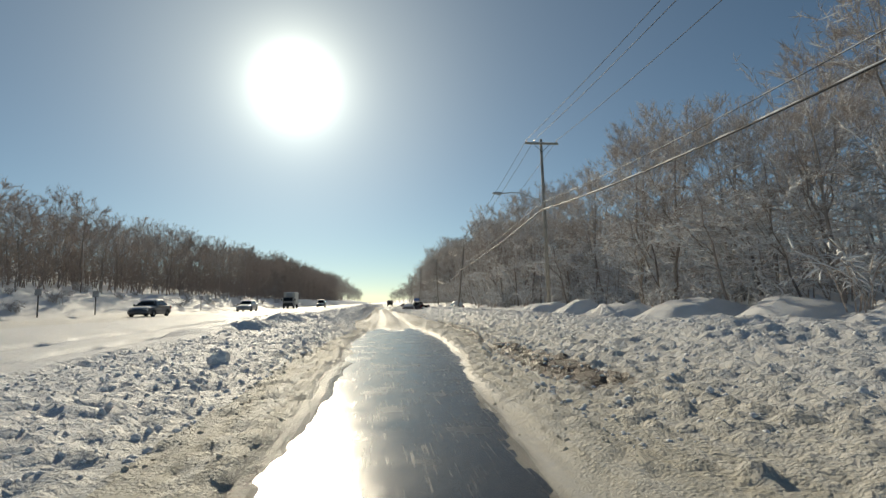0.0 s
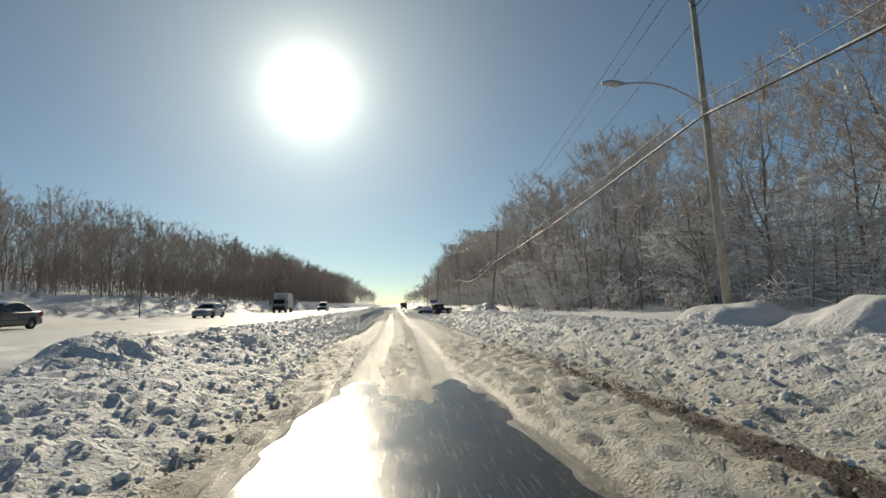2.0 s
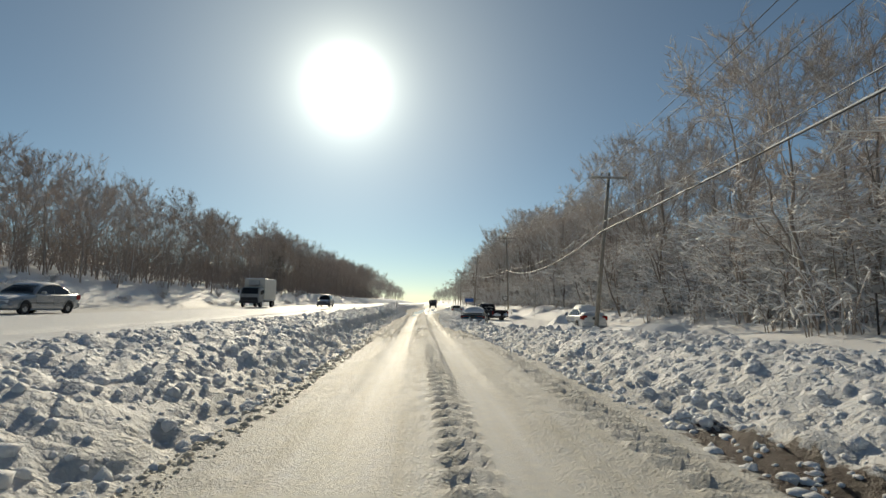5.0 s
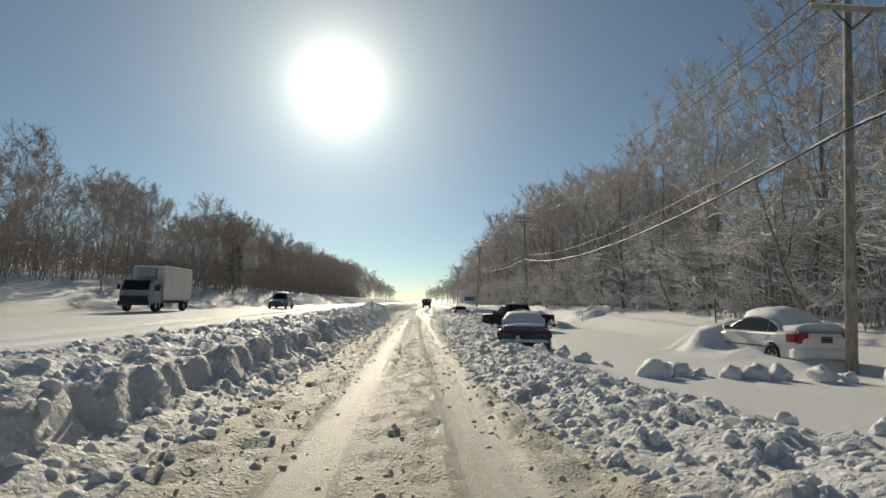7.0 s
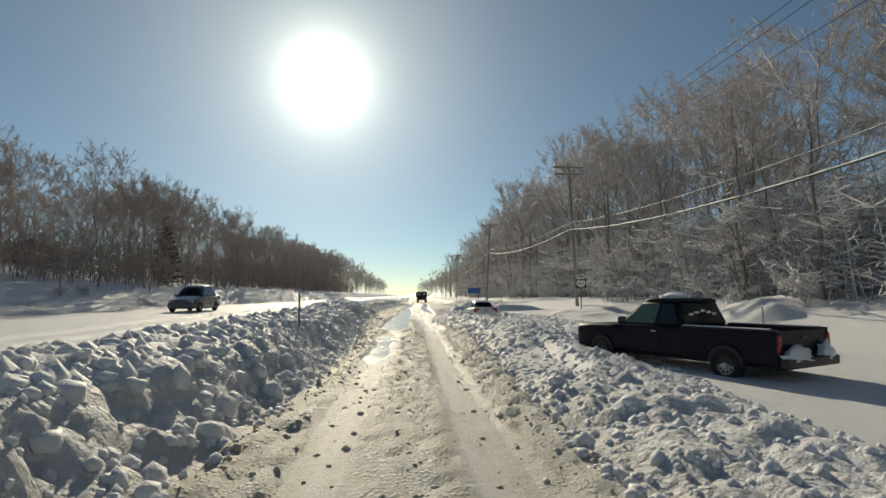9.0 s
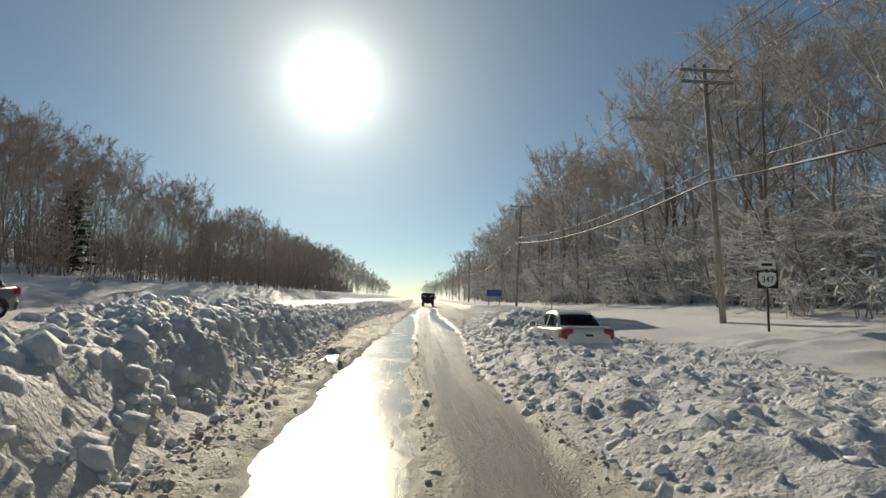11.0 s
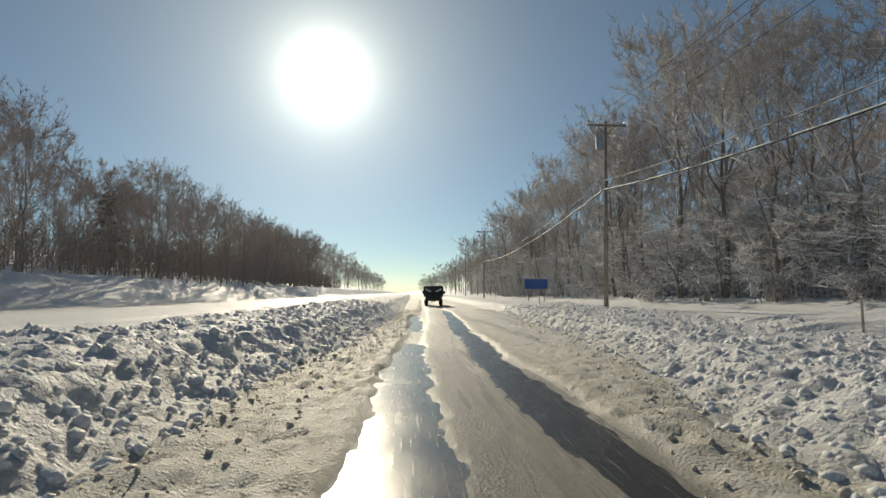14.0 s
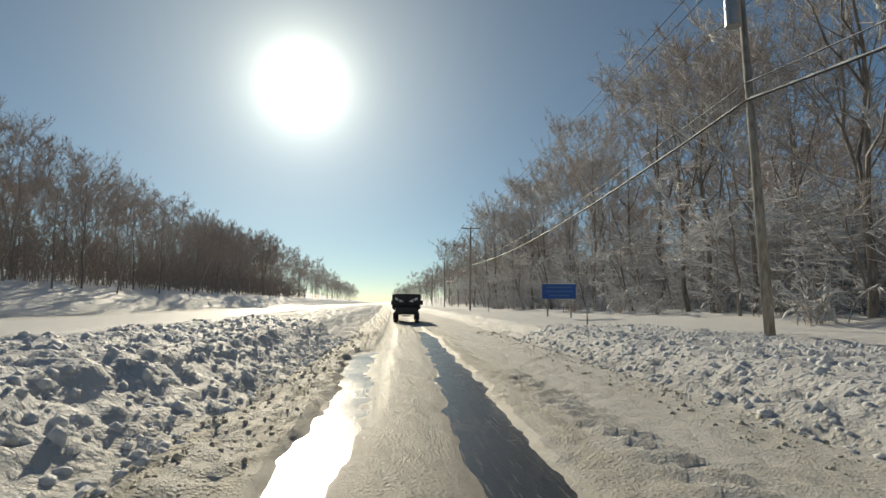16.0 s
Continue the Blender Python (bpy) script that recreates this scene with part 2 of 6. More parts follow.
M_RUBBER = simple("rubber", (0.018, 0.018, 0.019), 0.8, var=0.35, scale=14)
M_PLASTIC = simple("black_plastic", (0.022, 0.022, 0.024), 0.5)
M_CERAMIC = simple("brown_ceramic", (0.20, 0.12, 0.08), 0.3)
M_TEAL = simple("teal_paint", (0.003, 0.036, 0.058), 0.25, 0.25, 0.15, 3, coat=0.45)
M_NAVY = simple("black_paint", (0.005, 0.005, 0.013), 0.5, 0.0, 0.25, 3, coat=0.12)
M_NAVY.node_tree.nodes["Principled BSDF"].inputs["Specular IOR Level"].default_value = 0.2
M_WHITE = simple("white_paint", (0.74, 0.74, 0.72), 0.35, 0.0, 0.08, 3, coat=0.6)
# white cab paint greyed, with the shade on its front put into the colour
M_CABGREY = simple("shaded_white_paint", (0.30, 0.30, 0.295), 0.5, 0.0, 0.3, 3)
M_SILVER = simple("silver_paint", (0.35, 0.36, 0.37), 0.32, 0.6, 0.12, 3, coat=0.5)
M_GREYCAR = simple("grey_paint", (0.10, 0.10, 0.105), 0.35, 0.3, 0.2, 3, coat=0.4)
M_BOX = simple("cream_box_panel", (0.62, 0.60, 0.54), 0.5, 0.0, 0.1, 1.5)
M_DUMP = simple("dirty_dark_body", (0.045, 0.04, 0.042), 0.6, 0.1, 0.5, 2.5)
M_RED = simple("red_lens", (0.26, 0.010, 0.009), 0.25, var=0.2)
# red lens seen against the sun, its shade put into a darker colour
M_DARKRED = simple("shaded_red_lens", (0.12, 0.004, 0.006), 0.25, var=0.2)
M_AMBER = simple("amber_lens", (0.6, 0.2, 0.02), 0.25, var=0.15)
M_CLEAR = simple("clear_lens", (0.7, 0.72, 0.74), 0.15, var=0.1)
M_GLASS = glass_material("dark_car_glass", (0.009, 0.010, 0.011))
M_GLASS_G = glass_material("green_car_glass", (0.07, 0.12, 0.10))
M_CLEARGLASS = clear_glass_material()
M_SEAT = simple("dark_seat_cloth", (0.05, 0.048, 0.045), 0.85, var=0.25, scale=20)
M_BLUE = simple("blue_sign_sheeting", (0.02, 0.10, 0.38), 0.45, var=0.1)
M_FADED = simple("frosted_lettering", (0.10, 0.19, 0.42), 0.5, var=0.2)
M_SIGNWHITE = simple("white_sign_sheeting", (0.78, 0.78, 0.76), 0.45, var=0.06)
M_BLACK = simple("black_sign_sheeting", (0.012, 0.012, 0.012), 0.5, var=0.1)
M_SIDING = simple("brown_siding", (0.16, 0.12, 0.09), 0.75, var=0.25)
M_PLATE = simple("plate_yellow", (0.055, 0.03, 0.014), 0.55, var=0.2)


# ---- mesh helpers ----
def mesh_of(name, verts, faces, mats, smooth=True, index=None):
    """A mesh from an array of points and a list of face arrays (each of triangles or quads)."""
    me = bpy.data.meshes.new(name)
    verts = np.asarray(verts, np.float32).reshape(-1, 3)
    faces = [np.asarray(f, np.int32) for f in faces if len(f)]
    loops = np.concatenate([f.ravel() for f in faces])
    sizes = np.concatenate([np.full(len(f), f.shape[1], np.int32) for f in faces])
    me.vertices.add(len(verts)), me.loops.add(len(loops)), me.polygons.add(len(sizes))
    me.vertices.foreach_set("co", verts.ravel())
    me.loops.foreach_set("vertex_index", loops)
    me.polygons.foreach_set("loop_start", np.r_[0, np.cumsum(sizes)[:-1]].astype(np.int32))
    me.polygons.foreach_set("use_smooth", np.full(len(sizes), smooth, bool))
    for m in mats if isinstance(mats, (list, tuple)) else [mats]:
        me.materials.append(m)
    if index is not None:
        me.polygons.foreach_set("material_index", np.asarray(index, np.int32))
    me.update(calc_edges=True)
    return me


def thing(name, label, category, group="", at=None, kind=""):
    ob = tagged(new(name), label, category, group, kind)
    if at is not None:
        ob.matrix_basis = at
    return ob


def part(name, bm, mat, parent, label="", smooth=False, m=None):
    """Links a bmesh, or a ready mesh, as one mesh object under a thing or part."""
    if isinstance(bm, bpy.types.Mesh):
        me = bm
    else:
        me = bpy.data.meshes.new(name)
        bmesh.ops.recalc_face_normals(bm, faces=bm.faces[:])
        bm.to_mesh(me)
        bm.free()
        me.materials.append(mat)
        me.polygons.foreach_set("use_smooth", np.full(len(me.polygons), smooth, bool))
    ob = new(name, me)
    ob.parent = parent
    if m is not None:
        ob.matrix_basis = m
    return tagged(ob, label)


def box(size, at=(0, 0, 0), bevel=0.02, m=None):
    bm = bmesh.new()
    bmesh.ops.create_cube(bm, size=1)
    bmesh.ops.scale(bm, vec=size, verts=bm.verts)
    if bevel:
        bmesh.ops.bevel(bm, geom=bm.edges[:], offset=min(bevel, min(size) * 0.45), segments=2, affect="EDGES", profile=0.6)
    if m is not None:
        bmesh.ops.transform(bm, matrix=m, verts=bm.verts)
    bmesh.ops.translate(bm, vec=at, verts=bm.verts)
    return bm


def rod(a, b, r0, r1=None, sides=10, bm=None):
    bm = bm or bmesh.new()
    a, b = Vector(a), Vector(b)
    m = Matrix.Translation((a + b) / 2) @ (b - a).to_track_quat("Z", "Y").to_matrix().to_4x4()
    bmesh.ops.create_cone(bm, cap_ends=True, segments=sides, radius1=r0, radius2=r0 if r1 is None else r1, depth=(b - a).length, matrix=m)
    return bm


def loft(rings, cap=True):
    """Skins closed rings of equal length."""
    bm = bmesh.new()
    vs = [[bm.verts.new(p) for p in ring] for ring in rings]
    n = len(vs[0])
    for a, b in zip(vs, vs[1:]):
        for i in range(n):
            bm.faces.new((a[i], a[(i + 1) % n], b[(i + 1) % n], b[i]))
    if cap:
        bm.faces.new(vs[0]), bm.faces.new(vs[-1])
    return bm


def panel(points, thick, inset=None):
    """A plate of the given outline, thickened along its normal."""
    bm = bmesh.new()
    f = bm.faces.new([bm.verts.new(p) for p in points])
    f.normal_update()
    nrm = f.normal.copy()
    r = bmesh.ops.extrude_face_region(bm, geom=[f])
    bmesh.ops.translate(bm, vec=nrm * thick, verts=[v for v in r["geom"] if isinstance(v, bmesh.types.BMVert)])
    return bm


def tubes(lines, sides=4):
    """One mesh's points and quads for many polylines of (points, radii)."""
    V, F, base = [], [], 0
    ang = np.arange(sides) * 2 * np.pi / sides
    for pts, rad in lines:
        pts, rad = np.asarray(pts, float), np.asarray(rad, float)
        d = np.gradient(pts, axis=0)
        d /= np.linalg.norm(d, axis=1, keepdims=True) + 1e-9
        ref = np.where(np.abs(d[:, 2:3]) > 0.9, [[1.0, 0, 0]], [[0, 0, 1.0]])
        u = np.cross(d, ref)
        u /= np.linalg.norm(u, axis=1, keepdims=True) + 1e-9
        w = np.cross(d, u)
        ring = pts[:, None] + rad[:, None, None] * (np.cos(ang)[None, :, None] * u[:, None] + np.sin(ang)[None, :, None] * w[:, None])
        k = len(pts)
        V.append(ring.reshape(-1, 3))
        i = np.arange(k - 1)[:, None] * sides
        j = np.arange(sides)[None]
        jn = (j + 1) % sides
        F.append((base + np.stack([i + j, i + jn, i + sides + jn, i + sides + j], -1)).reshape(-1, 4))
        base += k * sides
    return np.concatenate(V), np.concatenate(F)


# ---- the lie of the land ----
def hashed(ix, iy, seed):
    h = np.sin(ix * 127.1 + iy * 311.7 + seed * 74.7) * 43758.5453
    return h - np.floor(h)


def vnoise(x, y, seed=0):
    ix, iy = np.floor(x), np.floor(y)
    fx, fy = x - ix, y - iy
    fx, fy = fx * fx * (3 - 2 * fx), fy * fy * (3 - 2 * fy)
    a, b = hashed(ix, iy, seed), hashed(ix + 1, iy, seed)
    c, d = hashed(ix, iy + 1, seed), hashed(ix + 1, iy + 1, seed)
    return (a * (1 - fx) + b * fx) * (1 - fy) + (c * (1 - fx) + d * fx) * fy


def fbm(x, y, octaves=4, seed=0):
    s, a, t = 0, 1.0, 0
    for o in range(octaves):
        s, t = s + a * vnoise(x * 2**o, y * 2**o, seed + o), t + a
        a *= 0.55
    return s / t


def lumps(x, y, size, seed):
    """Rounded blocks of about that size, 0 to 1: a cellular pattern of domes of uneven height."""
    gx, gy = x / size, y / size
    ix, iy = np.floor(gx), np.floor(gy)
    best = np.zeros_like(gx)
    for dx in (-1, 0, 1):
        for dy in (-1, 0, 1):
            cx, cy = ix + dx, iy + dy
            px, py = cx + hashed(cx, cy, seed), cy + hashed(cx, cy, seed + 9)
            r = 0.45 + 0.55 * hashed(cx, cy, seed + 4)
            top = 0.35 + 0.65 * hashed(cx, cy, seed + 6)
            d2 = ((gx - px) ** 2 + (gy - py) ** 2) / (r * r)
            best = np.maximum(best, top * np.clip(1 - d2, 0, 1) ** 0.55)
    return best


def rubble(x, y, size, seed):
    """Heaped rounded clods with sharp creases between them, 0 to 1."""
    s, a, t = 0, 1.0, 0
    for o in range(3):
        k = 2.1**o / size
        s, t = s + a * np.abs(2 * vnoise(x * k + 3.7 * o, y * k + 1.3 * o, seed + o) - 1), t + a
        a *= 0.62
    return s / t


def step(a, b, v):
    t = np.clip((v - a) / (b - a), 0, 1)
    return t * t * (3 - 2 * t)


def along(y, *pairs):
    return np.interp(y, [p[0] for p in pairs], [p[1] for p in pairs])


def bend(y):
    """The road swings gently to the right past the second clearing."""
    return along(y, (0, 0), (125, 0), (170, 1.6), (230, 4.0), (400, 8.0), (2600, 8.0))


def road_right(y):
    """The asphalt's right-hand edge: it widens into a second lane past the saloon."""
    return along(y, (0, 4.6), (130, 4.8), (145, 8.0), (170, 9.6), (230, 12.0), (400, 16.0))


def left_foot(y):
    return along(y, (0, -3.8), (13, -3.6), (20, -3.1), (26, -2.5), (38, -3.1), (47, -2.4), (65, -2.1), (84, -1.9), (97, -1.4), (106, -1.3),
                 (116, -1.8), (129, -2.0), (141, -1.5), (149, -0.5), (156, 0.0), (171, 0.9), (230, 2.6), (400, 6.0))


def right_foot(y):
    return along(y, (0, 0.7), (13, 1.2), (20, 2.5), (28, 3.2), (38, 2.7), (58, 2.8), (66, 2.4), (76, 1.4), (92, 1.8), (106, 2.6), (116, 1.9), (128, 3.0),
                 (138, 4.2), (143, 5.6), (150, 6.5), (170, 7.6), (230, 9.2), (400, 13))


def lane_mid(y):
    return along(y, (0, -1.0), (30, -0.5), (45, -0.1), (75, 0.05), (95, 0.2), (115, 0.7), (130, 0.95), (143, 1.5), (156, 2.4), (175, 3.4), (230, 5.4), (400, 9.0))


def inside(v, a, b, soft):
    return step(a - soft, a + soft, v) * (1 - step(b - soft, b + soft, v))


def bare(x, y):
    """Where wheels and salt have laid the wet asphalt open, 0 to 1."""
    w = 0.35 * (fbm(x * 1.3, y * 0.5, 4, 3) - 0.5) + 0.25 * (fbm(x * 5, y * 2.0, 3, 5) - 0.5)
    x = x + w
    s = 0.24
    a = inside(x, along(y, (0, -2.7), (6, -2.45), (13, -2.2), (20, -2.3), (30, -1.7)), along(y, (0, -0.5), (6, -0.2), (12.7, 0.5), (20, 0.95), (30, 0.55)), s) * (1 - step(25.5, 28.5, y + 5 * w))
    a = np.maximum(a, (inside(x, -1.65, -0.95, s) + inside(x, 0.0, 0.55, s)) * inside(y + 4 * w, 24, 28.6, 0.6))
    b = inside(x, along(y, (112, -0.8), (118, -0.72), (123, -0.5), (126.3, -0.38), (127, 0.2), (129, 0.05), (132, -0.18), (135, -0.1), (138, 0.28), (143, 0.4), (146, 0.74)), along(y, (112, 0.6), (118, 0.72), (125, 0.88), (131, 1.1), (143, 1.24)), 0.14) * inside(y + 3 * w, 110, 146.5, 0.8)
    b = np.maximum(b, inside(x, -1.4, -0.95, 0.12) * inside(y + 2 * w, 117.6, 120, 0.3))
    c = inside(x, along(y, (143, 0.5), (151, 0.87), (155, 1.05), (163, 1.25), (170, 1.7)), along(y, (143, 1.15), (151, 1.5), (155, 1.72), (163, 1.85), (170, 2.2)), s) * inside(y + 6 * w, 142, 171, 0.8) * step(0.40, 0.52, fbm(x * 0.5, y * 0.16, 3, 61))
    d = inside(x, along(y, (128, 2.45), (142, 2.3), (155, 2.8), (172, 3.9)), along(y, (128, 2.9), (142, 3.0), (155, 3.65), (172, 4.5)), s) * inside(y + 4 * w, 129, 176, 2.0)
    e = inside(x, -0.75, -0.15, s) * inside(y + 3 * w, 99, 107, 0.8)
    return np.clip(a + b + c + d + e, 0, 1)


def film(x, y):
    """Thin wet ice over the asphalt, smoother and greyer than the slush, 0 to 1."""
    w = 0.3 * (fbm(x * 1.6, y * 0.6, 4, 73) - 0.5)
    v = x + w
    a = inside(v, 0.9, along(y, (108, 1.9), (119, 2.2), (126, 2.7), (138, 3.2), (147, 3.2)), 0.12) * inside(y + 6 * w, 109, 147, 1.5)
    b = inside(v, along(y, (147, 1.1), (175, 2.7)), along(y, (147, 2.8), (175, 3.9)), 0.15) * inside(y + 6 * w, 146, 174, 2.0) * 0.75
    c = inside(v, along(y, (0, -2.75), (20, -2.38), (30, -1.75)), along(y, (0, -0.4), (6, -0.1), (13, 0.6), (20, 1.05), (30, 0.65)), 0.08) * (1 - step(26.5, 30.0, y + 6 * w))
    return np.clip(np.maximum(np.maximum(a, b), c), 0, 1)


MOUNDS = [  # x, y, half width, half length, height: buried cars, drifts and ploughed heaps
    (10.2, 34.2, 1.5, 1.4, 0.75), (11.0, 30.2, 1.5, 1.5, 0.9), (11.2, 26.0, 1.6, 1.7, 0.85), (12.9, 22.4, 2.2, 1.8, 0.9), (8.2, 12.0, 2.2, 4.0, 0.42), (14.0, 17.6, 2.0, 1.7, 0.85), (15.0, 13.5, 1.8, 1.8, 0.7),
    (-6.5, 30.5, 1.1, 1.6, 0.45), (-7.1, 24.6, 1.3, 1.5, 0.45), (-8.6, 22.5, 1.3, 1.6, 0.25), (-5.4, 34.5, 1.1, 2.0, 0.35),
    (6.4, 130.6, 1.5, 1.5, 0.5), (9.0, 128.6, 2.2, 0.9, 0.5), (14.6, 107.5, 1.5, 2.0, 0.8), (10.2, 101.5, 1.2, 1.6, 0.5),
    (5.2, 128.2, 1.2, 0.7, 0.22), (6.2, 120.0, 2.2, 2.4, -0.22), (11.4, 84.4, 1.5, 1.3, 1.0), (11.5, 82.4, 1.8, 2.6, 0.46), (4.4, 81.8, 1.3, 1.0, -0.2), (4.5, 121.4, 0.8, 2.2, 0.12), (12.3, 121.0, 2.4, 3.2, 0.5), (12.2, 70.0, 2.0, 1.6, 0.4), (8.0, 64.5, 1.4, 1.8, 0.45),
    (13.4, 146.0, 2.4, 2.6, 0.3), (-1.9, 128.5, 0.6, 0.9, 0.35), (6.35, 125.5, 1.3, 0.9, 0.6),
]


def land(x, y):
    """Height of the snow, and how dirty and how muddy it is."""
    u = x - bend(y)
    xl, xr = left_foot(y), right_foot(y)
    wob = 0.5 * (fbm(x * 0.25, y * 0.35, 3, 21) - 0.5)
    # left bank, the median behind it, the other carriageway and the bank below the woods
    hl = along(y, (0, 0.22), (18, 0.28), (27, 0.40), (38, 0.62), (50, 0.72), (66, 0.72), (78, 0.76), (88, 0.82), (96, 0.92), (108, 1.0), (116, 1.25), (121, 1.15), (127, 0.88), (138, 0.85), (150, 0.85), (165, 0.9), (400, 0.8))
    wl = along(y, (0, 3.2), (20, 3.0), (34, 2.6), (60, 1.8), (80, 1.3), (105, 1.3), (114, 1.05), (121, 1.1), (127, 1.4), (150, 2.2), (400, 2.0))
    dl = (xl + wob) - x
    bank = hl * (0.78 * step(0, 0.8 * wl, dl) + 0.22 * step(0.6 * wl, 1.7 * wl, dl))
    # a cut, scalloped face where the plough has sliced the bank
    cut = along(y, (58, 0), (68, 0.95), (84, 0.85), (93, 0.35), (106, 0.3), (124, 0.3), (134, 0.2), (400, 0.2))
    nick = dl + 0.5 * (lumps(x, y, 0.5, 51) - 0.4)
    sliced = hl * (0.2 * step(0, 0.5 * wl, dl) + 0.6 * step(0.5 * wl, 0.5 * wl + 0.3, nick) + 0.2 * step(0.8 * wl, 1.7 * wl, dl))
    bank = bank + (sliced - bank) * cut
    back = along(y, (0, 0.15), (30, 0.28), (70, 0.34), (150, 0.34), (400, 0.3))
    left = bank + (back - hl) * step(wl * 1.45, wl * 1.45 + 2.4, dl)
    left = left + (0.55 - back) * step(-9, -13.5, u) + 2.3 * step(-22.0, along(y, (0, -29), (80, -29), (108, -26.6), (400, -26.0)), u) + 0.16 * np.clip(-u - 28, 0, 60)
    rut = np.exp(-((u + 9.3 + 0.4 * np.sin(y * 0.06)) / 0.22) ** 2) + 0.8 * np.exp(-((u + 10.9 + 0.4 * np.sin(y * 0.06)) / 0.22) ** 2)
    left = left - 0.40 * rut * (y > 4) * (0.25 + step(0.3, 0.7, vnoise(x * 0, y * 0.55, 8)))
    # right bank, clearings and the foot of the wooded hill
    hr = along(y, (0, 0.40), (20, 0.50), (30, 0.66), (40, 0.76), (58, 0.70), (67, 0.26), (74, 0.12), (90, 0.14), (96, 0.22), (106, 0.30), (112, 0.26), (122, 0.24), (126, 0.10), (129, 0.35), (140, 0.40), (150, 0.48), (400, 0.5))
    wr = along(y, (0, 5.5), (20, 4.0), (30, 3.2), (45, 2.6), (60, 2.4), (74, 1.2), (90, 1.2), (98, 0.9), (104, 1.2), (112, 1.6), (120, 1.8), (140, 1.8), (400, 2.0))
    dr = x - (xr + wob)
    behind = along(y, (0, 0.40), (22, 0.42), (34, 0.55), (45, 0.66), (62, 0.45), (72, -0.20), (92, -0.24), (103, -0.18), (109, 0.0), (112, 0.0), (122, -0.05), (127, 0.2), (140, 0.4), (155, 0.55), (400, 0.5))
    right = hr * step(0, wr, dr) + (behind - hr) * step(wr * 1.3, wr * 1.3 + 2.5, dr)
    right = right + (0.95 - behind) * step(12.0, 17.0, u) + 0.13 * np.clip(u - 16, 0, 14) + 0.13 * np.clip(u - 24, 0, 45)
    z = np.where(dl > 0, left, np.where(dr > 0, right, 0.0))
    wx = x + 1.1 * (fbm(x * 0.55, y * 0.55, 3, 91) - 0.5)
    wy = y + 1.3 * (fbm(x * 0.5 + 7, y * 0.5, 3, 92) - 0.5)
    crest = 0.42 * np.abs(2 * vnoise(wx * 1.1, wy * 0.9, 93) - 1)
    for mx, my, ax, ay, h in MOUNDS:
        d2 = ((wx - mx) / ax) ** 2 + ((wy - my) / ay) ** 2
        z = z + h * (1 - crest) * np.exp(-d2 * d2 * d2 * 0.8 - 0.25 * d2)
    # how rubbly: the ploughed strips on both sides
    reach_l = along(y, (0, 4.2), (20, 4.6), (34, 4.5), (60, 3.4), (90, 3.2), (130, 3.2), (150, 3.8), (400, 3))
    reach_r = along(y, (0, 9.0), (20, 7.5), (34, 6.0), (40, 3.6), (60, 3.2), (72, 2.1), (90, 2.4), (100, 3.0), (112, 7.0), (122, 7.5), (127, 3.0), (140, 5.5), (155, 6.0), (400, 5))
    edge = 1.0 * (fbm(x * 0.6, y * 0.6, 3, 33) - 0.5)
    rub = np.where(dl > 0, step(-0.1, 0.35, dl) * (1 - step(reach_l, reach_l + 0.7, dl + edge)), 0)
    rub = np.maximum(rub, np.where(dr > 0, step(-0.1, 0.35, dr) * (1 - step(reach_r, reach_r + 0.9, dr + edge)), 0))
    big = along(y, (0, 0.5), (30, 0.7), (50, 0.9), (75, 1.15), (95, 1.1), (125, 1.15), (150, 0.95), (400, 0.8))
    chunk = np.maximum(np.maximum(0.22 * lumps(x, y, 0.60, 5), 0.24 * lumps(x, y, 0.38, 6)) * big, 0.19 * lumps(x, y, 0.27, 7))
    z = z + rub * (0.05 * (rubble(x, y, 0.7, 2) - 0.42) + chunk + 0.05 * lumps(x, y, 0.21, 8) + 0.14 * (fbm(x * 0.6, y * 0.6, 3, 12) - 0.5) - 0.14)
    calm = 1 - rub
    z = z + calm * ((dl > 0) | (dr > 0)) * (0.10 * (fbm(x * 0.22, y * 0.22, 3, 14) - 0.5) + 0.02 * (fbm(x * 1.4, y * 0.8, 3, 15) - 0.5))
    far_left = inside(u, -28, -22.5, 1.0)
    z = z + far_left * 0.35 * (fbm(x * 0.7, y * 0.5, 4, 18) - 0.5)
    # the driven lane: packed snow with tyre grooves, loose slush along the middle and the sides
    lane = (dl <= 0) & (dr <= 0)
    mid = lane_mid(y)
    off = np.abs(x - mid)
    groove = np.exp(-((off - 0.78) / 0.30) ** 2)
    loose = 0.06 * lumps(x, y, 0.33, 41) * step(0.35, 0.6, fbm(x * 0.8, y * 0.25, 3, 47)) + 0.065 * lumps(x, y, 0.20, 42) + 0.04 * (rubble(x, y, 0.6, 44) - 0.3)
    wet = film(x, y)
    smooth = along(y, (0, 1), (34, 1), (40, 0.3), (63, 0.3), (68, 1), (400, 1))
    loose = loose * smooth * (1 - 0.9 * wet) * (1 + 0.35 * step(1.15, 1.7, off)) * (1 - 0.5 * step(0.9, 1.5, x - mid) * step(137, 145, y))
    deck = 0.032 - 0.012 * wet + loose * (1 - 0.96 * step(0.15, 0.6, groove)) - 0.02 * groove
    cleat = along(y, (0, 0), (36, 0), (40, 1), (62, 1), (66, 0), (400, 0)) * (inside(x - mid, 0.1, 0.55, 0.05) + inside(x - mid, 2.0, 2.5, 0.05))
    cleat = cleat + inside(x, 4.4, 4.95, 0.05) * inside(y, 147, 160, 1.0)
    deck = deck + 0.045 * cleat * np.sin((y + 0.6 * np.abs(x - mid - 0.32)) * 2 * np.pi / 0.46)
    open_road = bare(x, y)
